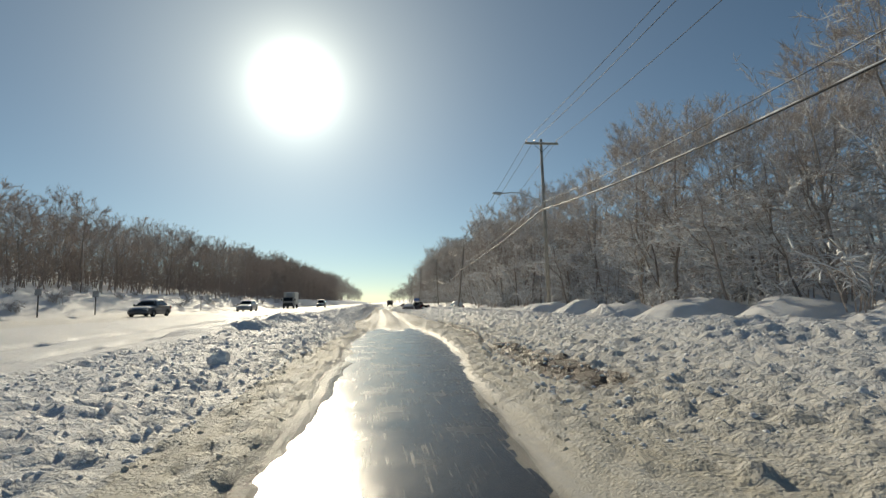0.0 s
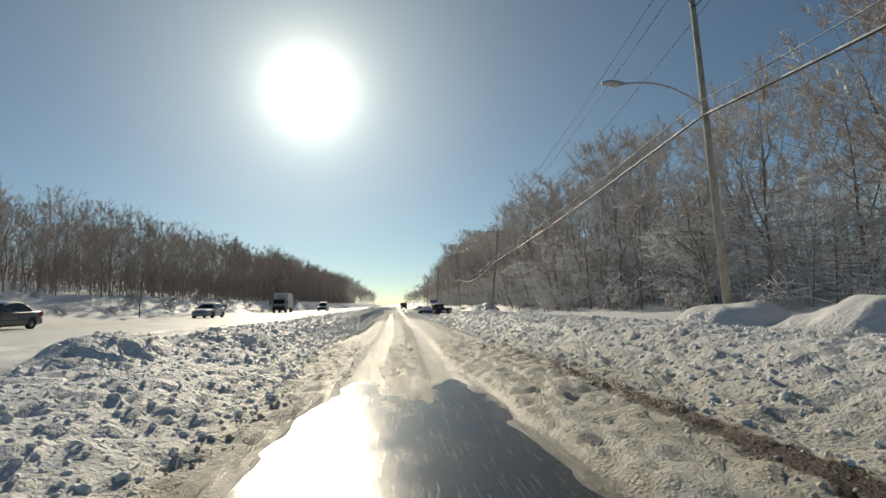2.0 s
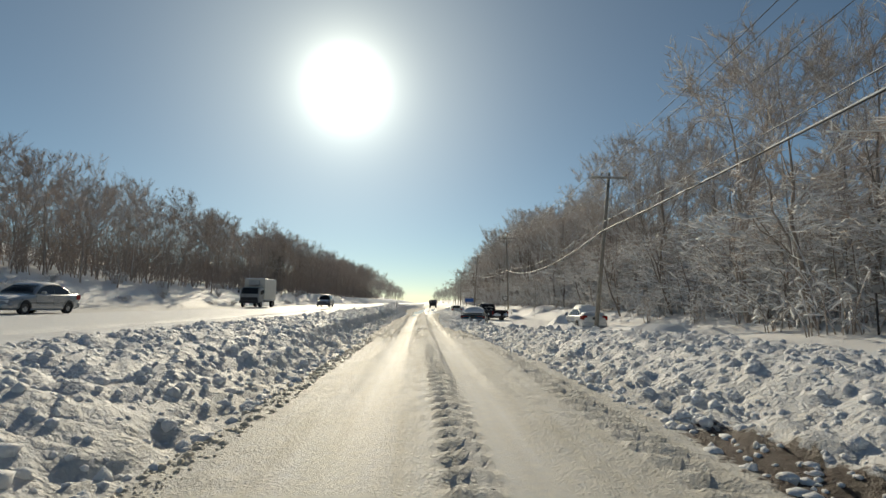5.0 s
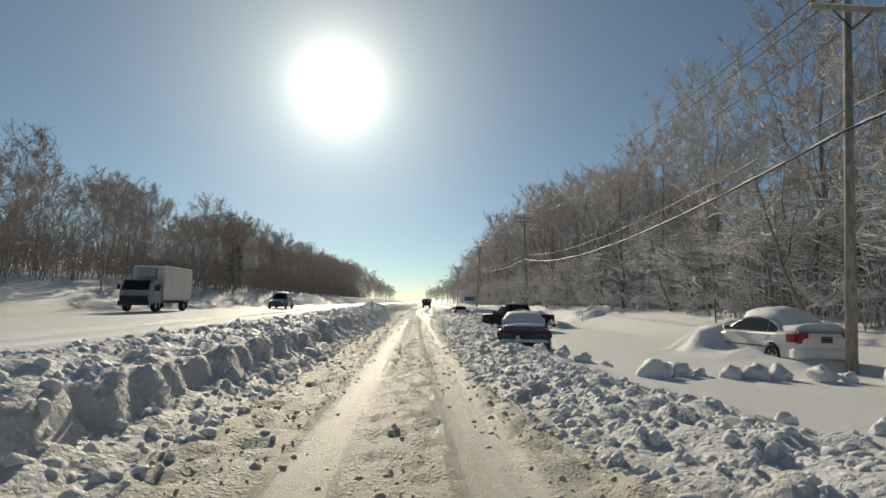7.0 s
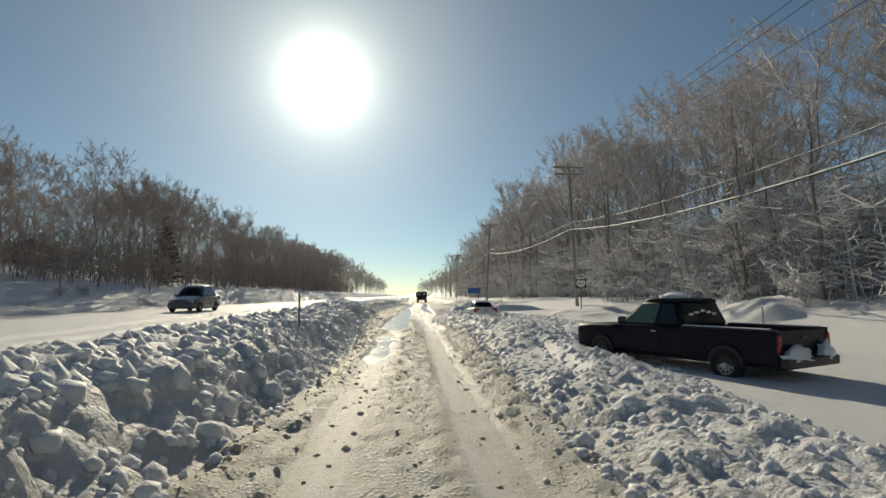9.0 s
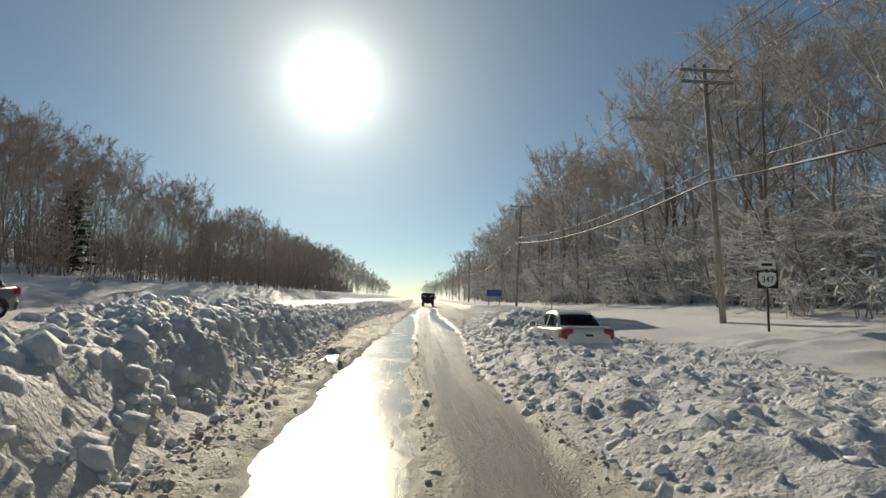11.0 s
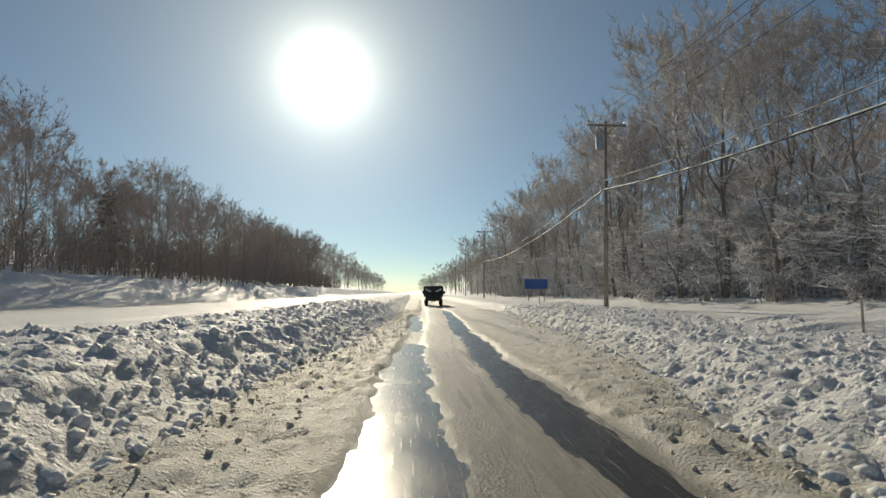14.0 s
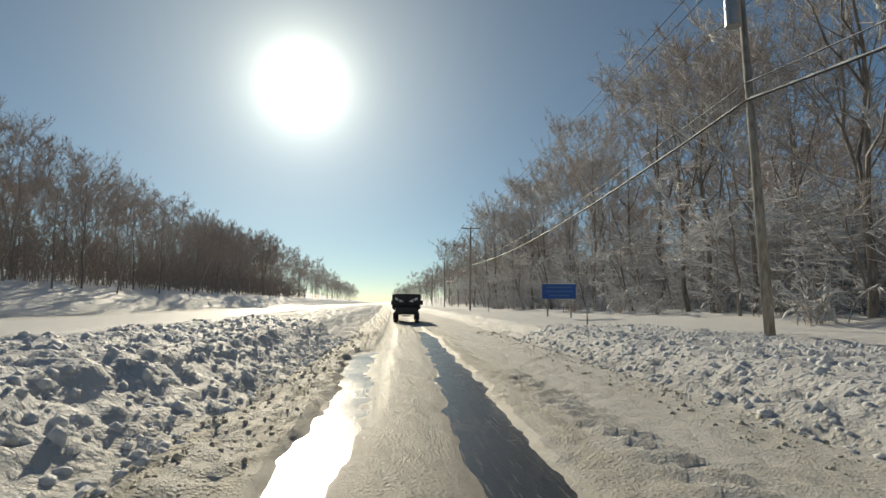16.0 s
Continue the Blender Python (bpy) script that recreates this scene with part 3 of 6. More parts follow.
    deck = deck * (1 - step(0.15, 0.7, open_road)) - 0.03 * step(0.55, 0.9, open_road)
    z = np.where(lane, deck, np.where(x < road_right(y) + 0.1, np.maximum(z + 0.05, 0.03), z + 0.05))
    # tan slush in the lane, greyer far lanes, brown earth scraped up at the kerb
    dirt = np.where(lane, 0.85 - 0.12 * groove - 0.3 * step(1.6, 2.4, x - mid) * step(140, 150, y) - 0.25 * (1 - smooth), 0)
    dirt = np.maximum(dirt, np.where(dl > 0, 0.6 * np.exp(-np.clip(dl, 0, 50) / 0.8), 0))
    dirt = np.maximum(dirt, np.where(dr > 0, along(y, (0, 0.95), (30, 0.85), (45, 0.6), (400, 0.6)) * np.exp(-np.clip(dr, 0, 50) / along(y, (0, 4.5), (28, 2.2), (45, 0.9), (400, 0.9))), 0))
    dirt = np.maximum(dirt, 0.35 * inside(u, -22.5, -17.5, 0.8))
    mud = inside(x, along(y, (9, 1.5), (14, 1.7), (26, 2.3), (34, 2.4)), along(y, (9, 2.7), (14, 2.7), (20, 2.5), (26, 2.9), (34, 2.9)), 0.25) * inside(y, 8, 34, 2) * along(y, (8, 1.0), (17, 1.0), (20, 0.75), (25, 0.9), (29, 0.9), (34, 0.6))
    mud = np.maximum(mud, inside(x, along(y, (46, 2.2), (52, 2.7)), along(y, (46, 3.2), (52, 3.4)), 0.3) * inside(y, 46.0, 52.3, 0.8))
    mud = np.maximum(mud, inside(x, 2.6, 4.6, 0.3) * inside(y, 124.2, 127.0, 0.4))
    pack = np.where(lane, groove + 2.0 * np.clip(open_road, 0, 0.5), 0) + inside(u, -22.0, -13.5, 0.8) * 0.5
    z = z - 0.5 * np.clip(z - 0.06, 0, 1) * inside(x, 2.5, 4.7, 0.4) * inside(y, 123.8, 127.4, 0.6)
    slab = inside(x - 0.12 * (y - 97.8), 2.3, 3.5, 0.15) * inside(y, 95.6, 100.4, 0.4)
    z = z + slab * (0.10 + 0.05 * (x - 2.3) - z)
    rub = rub * (1 - mud) * (1 - slab)
    return z, dirt, mud, pack, rub, np.where(lane, wet, 0)


def gz(x, y):
    return float(land(np.array([float(x)]), np.array([float(y)]))[0][0])


def graded(a, b, first, growth, sign=1):
    out, v, s = [], a, first
    while (b - v) * sign > 0:
        s *= growth
        v += s * sign
        out.append(v)
    return out


gx = np.array(graded(-5.6, -1500, 0.1, 1.2, -1)[::-1] + list(np.arange(-5.6, 7.6, 0.078)) + [7.6] + graded(7.6, 1500, 0.1, 1.16))
gx = np.array(sorted([v for v in gx if not -11.6 < v < -7.2] + list(np.arange(-11.6, -7.2, 0.13))))
gy = np.array(graded(3.0, -400, 0.3, 1.35, -1)[::-1] + list(np.arange(3.0, 163, 0.112)) + graded(163.1, 2600, 0.12, 1.06))
GX, GY = np.meshgrid(gx, gy)
gzz, gdirt, gmud, gpack, grub, gwet = land(GX.ravel(), GY.ravel())
ny, nx = GX.shape
idx = np.arange(nx * ny).reshape(ny, nx)
quads = np.stack([idx[:-1, :-1], idx[:-1, 1:], idx[1:, 1:], idx[1:, :-1]], -1).reshape(-1, 4)
ground_me = mesh_of("ground", np.stack([GX.ravel(), GY.ravel(), gzz], 1), [quads], M_GROUND)
for key, vals in (("dirt", gdirt), ("mud", gmud), ("pack", gpack), ("rubble", grub), ("wet", gwet)):
    ground_me.attributes.new(key, "FLOAT", "POINT").data.foreach_set("value", vals.astype(np.float32))
ground = tagged(new("ground", ground_me), "deep snow with ploughed rubble banks and a packed tan lane", "snowy ground", kind="structure")

ry = np.concatenate([np.arange(-30, 260, 2.0), [260.0]])
rv, rf = [], []
for k, yy in enumerate(ry):
    b = float(bend(yy))
    e = float(road_right(yy))
    rv += [(b - 5, yy, 0), (e, yy, 0), (e, yy, -0.2), (b - 5, yy, -0.2)]
    if k:
        a = 4 * (k - 1)
        rf += [(a + i, a + (i + 1) % 4, a + 4 + (i + 1) % 4, a + 4 + i) for i in range(4)]
road = tagged(new("road", mesh_of("road", rv, [rf], M_ASPHALT, smooth=False)), "wet dark asphalt showing through the packed snow", "road", kind="structure")


# ---- bare winter trees ----
def spikes(list_of):
    """Fine twigs as three-sided spikes: (foot, tip, radius)."""
    A = np.array([s[0][:] for s in list_of])
    B = np.array([s[1][:] for s in list_of])
    R = np.array([s[2] for s in list_of])[:, None]
    d = B - A
    d /= np.linalg.norm(d, axis=1, keepdims=True) + 1e-9
    u = np.cross(d, np.where(np.abs(d[:, 2:3]) > 0.9, [[1.0, 0, 0]], [[0, 0, 1.0]]))
    u /= np.linalg.norm(u, axis=1, keepdims=True) + 1e-9
    w = np.cross(d, u)
    V = np.stack([A + R * u, A + R * (-0.5 * u + 0.866 * w), A + R * (-0.5 * u - 0.866 * w), B], 1)
    i = np.arange(len(A))[:, None, None] * 4
    return V.reshape(-1, 3), (i + np.array([[0, 1, 3], [1, 2, 3], [2, 0, 3]])).reshape(-1, 3)


def wisps(list_of, seed):
    """The finest twigs, one sliver each: (foot, tip, radius)."""
    A = np.array([s[0][:] for s in list_of])
    B = np.array([s[1][:] for s in list_of])
    R = np.array([s[2] for s in list_of])[:, None]
    d = B - A
    d /= np.linalg.norm(d, axis=1, keepdims=True) + 1e-9
    u = np.cross(d, np.random.default_rng(seed).normal(size=d.shape))
    u /= np.linalg.norm(u, axis=1, keepdims=True) + 1e-9
    V = np.stack([A + R * u, A - R * u, B], 1)
    return V.reshape(-1, 3), np.arange(3 * len(A)).reshape(-1, 3)


def grow_tree(seed, height, limbs, subs, twigs, lean=0.0, spread=1.0, fork=0.5, snow=0.6, sides=(7, 4, 3), thick=0.0105, low=0.3, twig_r=0.013, segs=(8, 5), load=1.0, flat=False, brush=(0.035, 0.085)):
    """Trunk and limbs fanning into a domed crown, fine twigs and the snow that lies on them, as lists of (points, faces)."""
    rng = random.Random(seed)
    wood, fine, white, tips, rime, blobs = [], [], [], [], [], []

    def reach(z):
        """Half width of the crown at height z."""
        k = min(1.0, max(0.0, (z / height - 0.75 * low) / (1.03 - 0.75 * low)))
        return spread * 0.27 * height * max(0.06, math.sin(math.pi * k**1.35)) ** 0.55

    def bow(a, b, n, r0, r1, sway, belly):
        """A limb from a to b that leaves sideways and turns up."""
        c = Vector((a.x + (b.x - a.x) * 0.62, a.y + (b.y - a.y) * 0.62, a.z + (b.z - a.z) * belly))
        pts, rad = [], []
        for i in range(n + 1):
            t = i / n
            p = a * (1 - t) ** 2 + c * (2 * t * (1 - t)) + b * t * t
            if 0 < i < n:
                p = p + Vector((rng.gauss(0, sway), rng.gauss(0, sway), rng.gauss(0, sway)))
            pts.append(p)
            rad.append(r0 + (r1 - r0) * t**0.8)
        return pts, rad

    r = height * thick
    top = Vector((lean * height * 0.8, rng.uniform(-0.06, 0.06) * height, height * rng.uniform(0.86, 0.94)))
    trunk, trad = bow(Vector((0, 0, -0.3)), top, segs[0], r, 0.012, height * 0.008, 0.55)
    wood.append((trunk, trad))
    leads = [(trunk, trad)]
    for _ in range(3):
        if rng.random() < fork:
            k = rng.randint(max(1, segs[0] // 4), segs[0] // 2)
            a = rng.uniform(0, 6.28)
            z = height * rng.uniform(0.82, 0.95)
            end = Vector((trunk[-1].x + math.cos(a) * reach(z) * 0.75, trunk[-1].y + math.sin(a) * reach(z) * 0.75, z))
            second = bow(trunk[k], end, max(4, segs[0] - 2), trad[k] * 0.72, 0.01, height * 0.008, 0.42)
            wood.append(second)
            leads.append(second)

    def laid(pts, rad, amount):
        steep = abs((pts[-1] - pts[0]).normalized().z)
        if steep < 0.8 and rng.random() < amount:
            white.append(([p + Vector((0, 0, a * 0.5 + 0.01)) for p, a in zip(pts, rad)], [a * 0.7 + 0.012 * load * rng.uniform(0.5, 1.8) for a in rad]))

    for i in range(limbs):
        lead, lrad = leads[i % len(leads)]
        f = low + (0.94 - low) * ((i + rng.random()) / limbs) ** 0.9
        g = f * (len(lead) - 1)
        k = min(len(lead) - 2, int(g))
        s = lead[k].lerp(lead[k + 1], min(1, g - k))
        turn = i * 2.4 + rng.uniform(-0.6, 0.6)
        z = s.z + (height * 1.01 - s.z) * (rng.uniform(0.02, 0.30) if flat else rng.uniform(0.30, 0.95))
        out = reach(z) * rng.uniform(0.65, 1.08)
        mid = lead[k]
        end = Vector((mid.x * 0.6 + math.cos(turn) * out, mid.y * 0.6 + math.sin(turn) * out, z - (0.1 * out if flat else 0)))
        ln = max(0.6, (end - s).length)
        pts, rad = bow(s, end, segs[1], max(0.012, min(lrad[k] * 0.42, ln * 0.013)), 0.006, ln * 0.03, 0.75 if flat else 0.36)
        wood.append((pts, rad))
        hz = s.z / height
        laid(pts, rad, snow * (1.15 - 1.3 * hz))
        for j in range(subs):
            q = (0.25 + 0.75 * rng.random() ** 0.8) * (len(pts) - 1)
            e = min(len(pts) - 2, int(q))
            foot = pts[e].lerp(pts[e + 1], q - e)
            along_limb = (pts[e + 1] - pts[e]).normalized()
            d = (along_limb + Vector((rng.gauss(0, 0.42), rng.gauss(0, 0.42), rng.gauss(0.05 if flat else 0.22, 0.25)))).normalized()
            tip = foot + d * ln * rng.uniform(0.20, 0.46)
            if tip.z > height * 1.03:
                tip.z = height * 1.03 - rng.random() * 0.3
            sr = max(0.009, rad[e] * 0.5)
            fine.append((foot, tip, sr))
            hz = foot.z / height
            laid([foot, foot.lerp(tip, 0.5) + Vector((0, 0, 0.01)), tip], [sr, sr * 0.7, 0.004], snow * (1.0 - 1.25 * hz))
            if snow > 0.5 and hz < 0.6 and rng.random() < 0.9:
                for _ in range(2):
                    blobs.append((tip.lerp(foot, rng.random() * 0.8), d, 0.055 * load * rng.uniform(0.5, 1.6)))
            for _ in range(twigs):
                a = foot.lerp(tip, 0.15 + 0.85 * rng.random() ** 0.7)
                td = (d * 0.8 + Vector((rng.gauss(0, 0.62), rng.gauss(0, 0.62), rng.gauss(0.05 if flat else 0.22, 0.5)))).normalized()
                b = a + td * height * rng.uniform(*brush)
                tips.append((a, b, twig_r * rng.uniform(0.7, 1.2)))
                if rng.random() < snow * (0.95 - 0.9 * hz):
                    rime.append((a + Vector((0, 0, 0.014)), b + Vector((0, 0, 0.012)), 0.015 * load * rng.uniform(0.7, 1.3)))
    (a, b), (c, d) = spikes(fine), wisps(tips, seed)
    return _two(wood, sides), (np.concatenate([a, c]), np.concatenate([b, d + len(a)])), _joined(tubes(white, 3), wisps(rime, seed), clumps(blobs, seed)) if white and rime else None


def clumps(blobs, seed):
    """Lumps of snow caught in the branches: (middle, way, size)."""
    if not blobs:
        return np.zeros((0, 3)), np.zeros((0, 3), int)
    r = np.random.default_rng(seed)
    C, D = np.array([b[0][:] for b in blobs]), np.array([b[1][:] for b in blobs])
    S = np.array([b[2] for b in blobs])[:, None]
    U = np.cross(D, [0.0, 0.0, 1.0])
    U /= np.linalg.norm(U, axis=1, keepdims=True) + 1e-6
    j = lambda: S * r.uniform(0.6, 1.3, S.shape)
    Z = np.array([[0.0, 0.0, 1.0]])
    V = np.stack([C + D * j() * 1.9, C + U * j(), C - D * j() * 1.9, C - U * j(), C + Z * j() * 0.9, C - Z * j() * 0.5], 1)
    F = np.array([[0, 1, 4], [1, 2, 4], [2, 3, 4], [3, 0, 4], [1, 0, 5], [2, 1, 5], [3, 2, 5], [0, 3, 5]])
    return V.reshape(-1, 3), (F[None] + 6 * np.arange(len(C))[:, None, None]).reshape(-1, 3)


def _joined(quads, *tris):
    """Quads and triangles as one list of triangles."""
    v0, f0 = quads
    V, F, base = [v0], [f0[:, [0, 1, 2]], f0[:, [0, 2, 3]]], len(v0)
    for v, f in tris:
        V.append(v)
        F.append(f + base)
        base += len(v)
    return np.concatenate(V), np.concatenate(F)


def _two(wood, sides):
    """The trunk round, the limbs with fewer sides."""
    v0, f0 = tubes(wood[:1], sides[0])
    v1, f1 = tubes(wood[1:], sides[1])
    return np.concatenate([v0, v1]), np.concatenate([f0, f1 + len(v0)])


def tree_thing(name, label, category, group, grown, bark=M_BARK):
    ob = thing(name, label, category, group)
    (tv, tf), (cv, cf), sn = grown
    part("trunk", mesh_of("trunk", tv, [tf], bark), None, ob)
    tagged(part("crown", mesh_of("crown", cv, [cf], M_TWIG), None, ob), kind="stuff")
    if sn:
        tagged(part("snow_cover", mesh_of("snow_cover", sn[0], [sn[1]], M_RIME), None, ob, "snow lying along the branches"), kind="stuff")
    return ob


def forget(ob):
    for o in (*ob.children_recursive, ob):
        bpy.data.objects.remove(o)


rt = random.Random(11)
right_protos = [tree_thing("bare_tree", "tall bare tree with snow along its branches", "tree", "trees along the hillside wood",
                           grow_tree(100 + i, 13.0, 24, 7, 18, lean=rt.uniform(-0.06, 0.06), spread=1.0, fork=0.6, snow=1.2, twig_r=0.0135, low=0.26, brush=(0.022, 0.056), load=1.25, sides=(6, 3, 3))) for i in range(5)]
edge_protos = [tree_thing("leaning_tree", "leaning bare tree bowed under heavy snow at the wood's edge", "tree", "trees along the hillside wood",
                          grow_tree(200 + i, 7.0, 18, 7, 10, lean=-0.3, spread=1.5, snow=1.3, thick=0.012, low=0.1, load=1.5, flat=True)) for i in range(3)]
left_protos = [tree_thing("bare_tree", "slender bare tree on the far bank", "tree", "trees along the far bank",
                          grow_tree(300 + i, 11.5, 22, 6, 19, spread=1.05, fork=0.6, snow=0.04, sides=(5, 3, 3), low=0.2, twig_r=0.016, thick=0.0075, brush=(0.022, 0.058)), M_DARKBARK) for i in range(5)]


def plant(proto, x, y, s, sxy=1.0, sink=0.1):
    m = Matrix.LocRotScale((x, y, gz(x, y) - sink), Euler((0, 0, rt.uniform(0, 6.28))), (s * sxy, s * sxy, s))
    return copy_thing(proto, m)


def right_edge(y):
    return float(along(y, (0, 16.5), (30, 16.0), (60, 15.5), (100, 17.6), (130, 18.4), (150, 18.2), (190, 18.0), (400, 16.5))) + float(bend(y)) * 0.6


def left_edge(y):
    return float(along(y, (0, -29.5), (80, -29.0), (106, -26.8), (150, -26.0), (400, -25.0))) + float(bend(y)) * 0.6


y = 9.0
while y < 250:
    for row, (gap, p) in enumerate(((0.0, 1.0), (4.5, 0.85), (9.5, 0.2))):
        if rt.random() < p * (1 if y < 190 else 0.6):
            s = rt.uniform(0.72, 1.12) * float(along(y, (0, 0.86), (50, 0.92), (110, 1.05), (150, 1.3), (250, 1.25)))
            plant(rt.choice(right_protos), right_edge(y) + gap + rt.uniform(-1.2, 1.8), y + rt.uniform(-1.5, 1.5), s)
    for gap, p in ((-0.6, 0.95), (2.2, 0.9)):
        if rt.random() < p:
            plant(rt.choice(edge_protos), right_edge(y) + gap + rt.uniform(-0.8, 1.2), y + rt.uniform(-1.8, 1.8), rt.uniform(0.6, 1.15)).rotation_euler = (0, 0, rt.uniform(-1.0, 1.0))
    y += rt.uniform(3.4, 5.2)
y = 14.0
while y < 270:
    for gap, p in ((0.0, 0.9), (3.5, 0.85), (7.5, 0.2)):
        if rt.random() < p:
            s = rt.uniform(0.78, 1.1) * float(along(y, (0, 0.72), (80, 0.76), (106, 0.82), (140, 0.98), (270, 1.08)))
            plant(rt.choice(left_protos), left_edge(y) - gap + rt.uniform(-1.6, 1.6), y + rt.uniform(-1.5, 1.5), s)
    y += rt.uniform(3.2, 4.8)
for ob in right_protos + edge_protos + left_protos:
    forget(ob)


def woodland(name, label, spots, protos):
    """A far wood in one mesh: low-poly trees set at the spots (x, y, height, turn)."""
    V, F, I, base = [], [], [], 0
    feet = land(np.array([s[0] for s in spots]), np.array([s[1] for s in spots]))[0]
    for k, (x, y, h, turn) in enumerate(spots):
        pv, pf, pi = protos[k % len(protos)]
        c, s = math.cos(turn), math.sin(turn)
        v = pv * h
        V.append(np.stack([v[:, 0] * c - v[:, 1] * s + x, v[:, 0] * s + v[:, 1] * c + y, v[:, 2] + feet[k] - 0.2], 1))
        F.append(pf + base)
        I.append(pi)
        base += len(v)
    ob = new(name, mesh_of(name, np.concatenate(V), [np.concatenate(F)], [M_DARKBARK, M_TWIG], index=np.concatenate(I)))
    return tagged(ob, label, "woods", kind="stuff")


def far_proto(seed, twigs=13, subs=4, limbs=10):
    (tv, tf), (cv, cf), _ = grow_tree(seed, 12.0, limbs, subs, twigs, spread=1.2, snow=0, sides=(3, 3, 3), thick=0.009, low=0.12, twig_r=0.034, segs=(5, 3), brush=(0.04, 0.09))
    tf = np.concatenate([tf[:, [0, 1, 2]], tf[:, [0, 2, 3]]])
    return np.concatenate([tv, cv]) / 12.0, np.concatenate([tf, cf + len(tv)]), np.r_[np.zeros(len(tf), int), np.ones(len(cf), int)]


far_protos = [far_proto(500 + i) for i in range(6)]
hill, bank = [], []
for _ in range(240):
    y = rt.uniform(0, 300)
    hill.append((right_edge(y) + rt.uniform(10, 34), y, rt.uniform(9.5, 12.5) * (0.92 if y < 100 else 1.15), rt.uniform(0, 6.28)))
for _ in range(150):
    y = 250 + 500 * rt.random() ** 1.5
    hill.append((right_edge(y) + rt.uniform(-2, 24), y, rt.uniform(11, 15.5), rt.uniform(0, 6.28)))
for _ in range(250):
    y = rt.uniform(5, 330)
    bank.append((left_edge(y) - rt.uniform(6, 26), y, rt.uniform(8.0, 10.5) * (0.92 if y < 110 else 1.12), rt.uniform(0, 6.28)))
for _ in range(150):
    y = 265 + 500 * rt.random() ** 1.5
    bank.append((left_edge(y) - rt.uniform(-2, 20), y, rt.uniform(11, 15.5), rt.uniform(0, 6.28)))
woodland("hillside_woods", "dense bare winter wood climbing the hillside", hill, far_protos)
woodland("bank_woods", "dense bare winter wood behind the far bank", bank, far_protos)


def thicket(name, label, spots, rng, snowy, wood, low_rise, high_rise):
    """Undergrowth and saplings inside the wood: upright stems with side twigs, in one mesh."""
    out, thin = [], []
    feet = land(np.array([s[0] for s in spots]), np.array([s[1] for s in spots]))[0]
    for (x, y, h), z in zip(spots, feet):
        p = Vector((x, y, z - 0.1))
        lean = Vector((rng.gauss(0, 0.16), rng.gauss(0, 0.16), 1))
        out.append((p, p + lean * h, 0.02 + 0.006 * h))
        for k in range(16):
            f = 0.06 + 0.85 * rng.random()
            a = rng.uniform(0, 6.28)
            d = Vector((math.cos(a), math.sin(a), rng.uniform(low_rise, high_rise))).normalized()
            q = p + lean * h * f
            e = q + d * h * rng.uniform(0.18, 0.4) * (1.1 - f * 0.5)
            thin.append((q, e, 0.028))
            thin.append((q.lerp(e, 0.4), q.lerp(e, 0.4) + (d + Vector((rng.gauss(0, 0.6), rng.gauss(0, 0.6), 0.4))) * h * 0.16, 0.024))
    (v, f), (v1, f1) = spikes(out), wisps(thin, 5)
    v, f = np.concatenate([v, v1]), np.concatenate([f, f1 + len(v)])
    white = (np.random.default_rng(9).random(len(f)) < snowy).astype(int)
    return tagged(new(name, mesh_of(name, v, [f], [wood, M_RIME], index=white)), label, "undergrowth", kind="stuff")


ru = random.Random(77)
thicket("hillside_undergrowth", "tangled bare saplings and brush inside the wood", [(right_edge(y) + 1.5 + 26 * ru.random() ** 1.3, y, ru.uniform(2.0, 8.0)) for y in (ru.uniform(0, 300) for _ in range(3400))], ru, 0.6, M_TWIG, -0.1, 0.8)
thicket("edge_undergrowth", "snow-covered brush and low branches along the wood's edge", [(right_edge(y) - 0.3 + 8 * ru.random() ** 1.2, y, ru.uniform(1.5, 6.0)) for y in (ru.uniform(55, 172) if ru.random() < 0.62 else ru.uniform(6, 240) for _ in range(4200))], ru, 0.72, M_TWIG, -0.25, 0.45)
thicket("bank_undergrowth", "tangled bare saplings and brush on the far bank", [(left_edge(y) - 22 * ru.random() ** 1.2, y, ru.uniform(2.5, 7.5)) for y in (ru.uniform(0, 330) for _ in range(4200))], ru, 0.03, M_BRUSH, 0.1, 1.3)


# ---- dark evergreens standing among the far trees ----
def cedar(x, y, height, seed):
    rng = random.Random(seed)
    ob = thing("evergreen_tree", "dark narrow evergreen standing among bare trees", "tree", "evergreens on the far bank", at=pose(x, y, gz(x, y) - 0.2))
    part("trunk", rod((0, 0, 0), (0, 0, height * 0.95), height * 0.014, 0.02, 8), M_DARKBARK, ob, smooth=True)
    boughs, sprays = [], []
    for k in range(70):
        f = 0.06 + 0.92 * (k + rng.random()) / 70
        a = k * 2.4 + rng.uniform(-0.4, 0.4)
        ln = height * 0.21 * (1 - f) ** 0.7 * rng.uniform(0.7, 1.2) + 0.15
        foot = Vector((0, 0, height * f))
        tip = foot + Vector((math.cos(a) * ln, math.sin(a) * ln, ln * rng.uniform(-0.1, 0.35)))
        boughs.append((foot, tip, 0.02))
        for _ in range(26):
            q = foot.lerp(tip, 0.2 + 0.8 * rng.random())
            sprays.append((q, q + Vector((rng.gauss(0, 0.28), rng.gauss(0, 0.28), rng.gauss(0.03, 0.14))) + (tip - foot).normalized() * 0.22, 0.06))
    (v, f), (v1, f1) = spikes(boughs), wisps(sprays, seed)
    tagged(part("crown", mesh_of("crown", np.concatenate([v, v1]), [np.concatenate([f, f1 + len(v)])], M_CEDAR), None, ob), kind="stuff")
    return ob


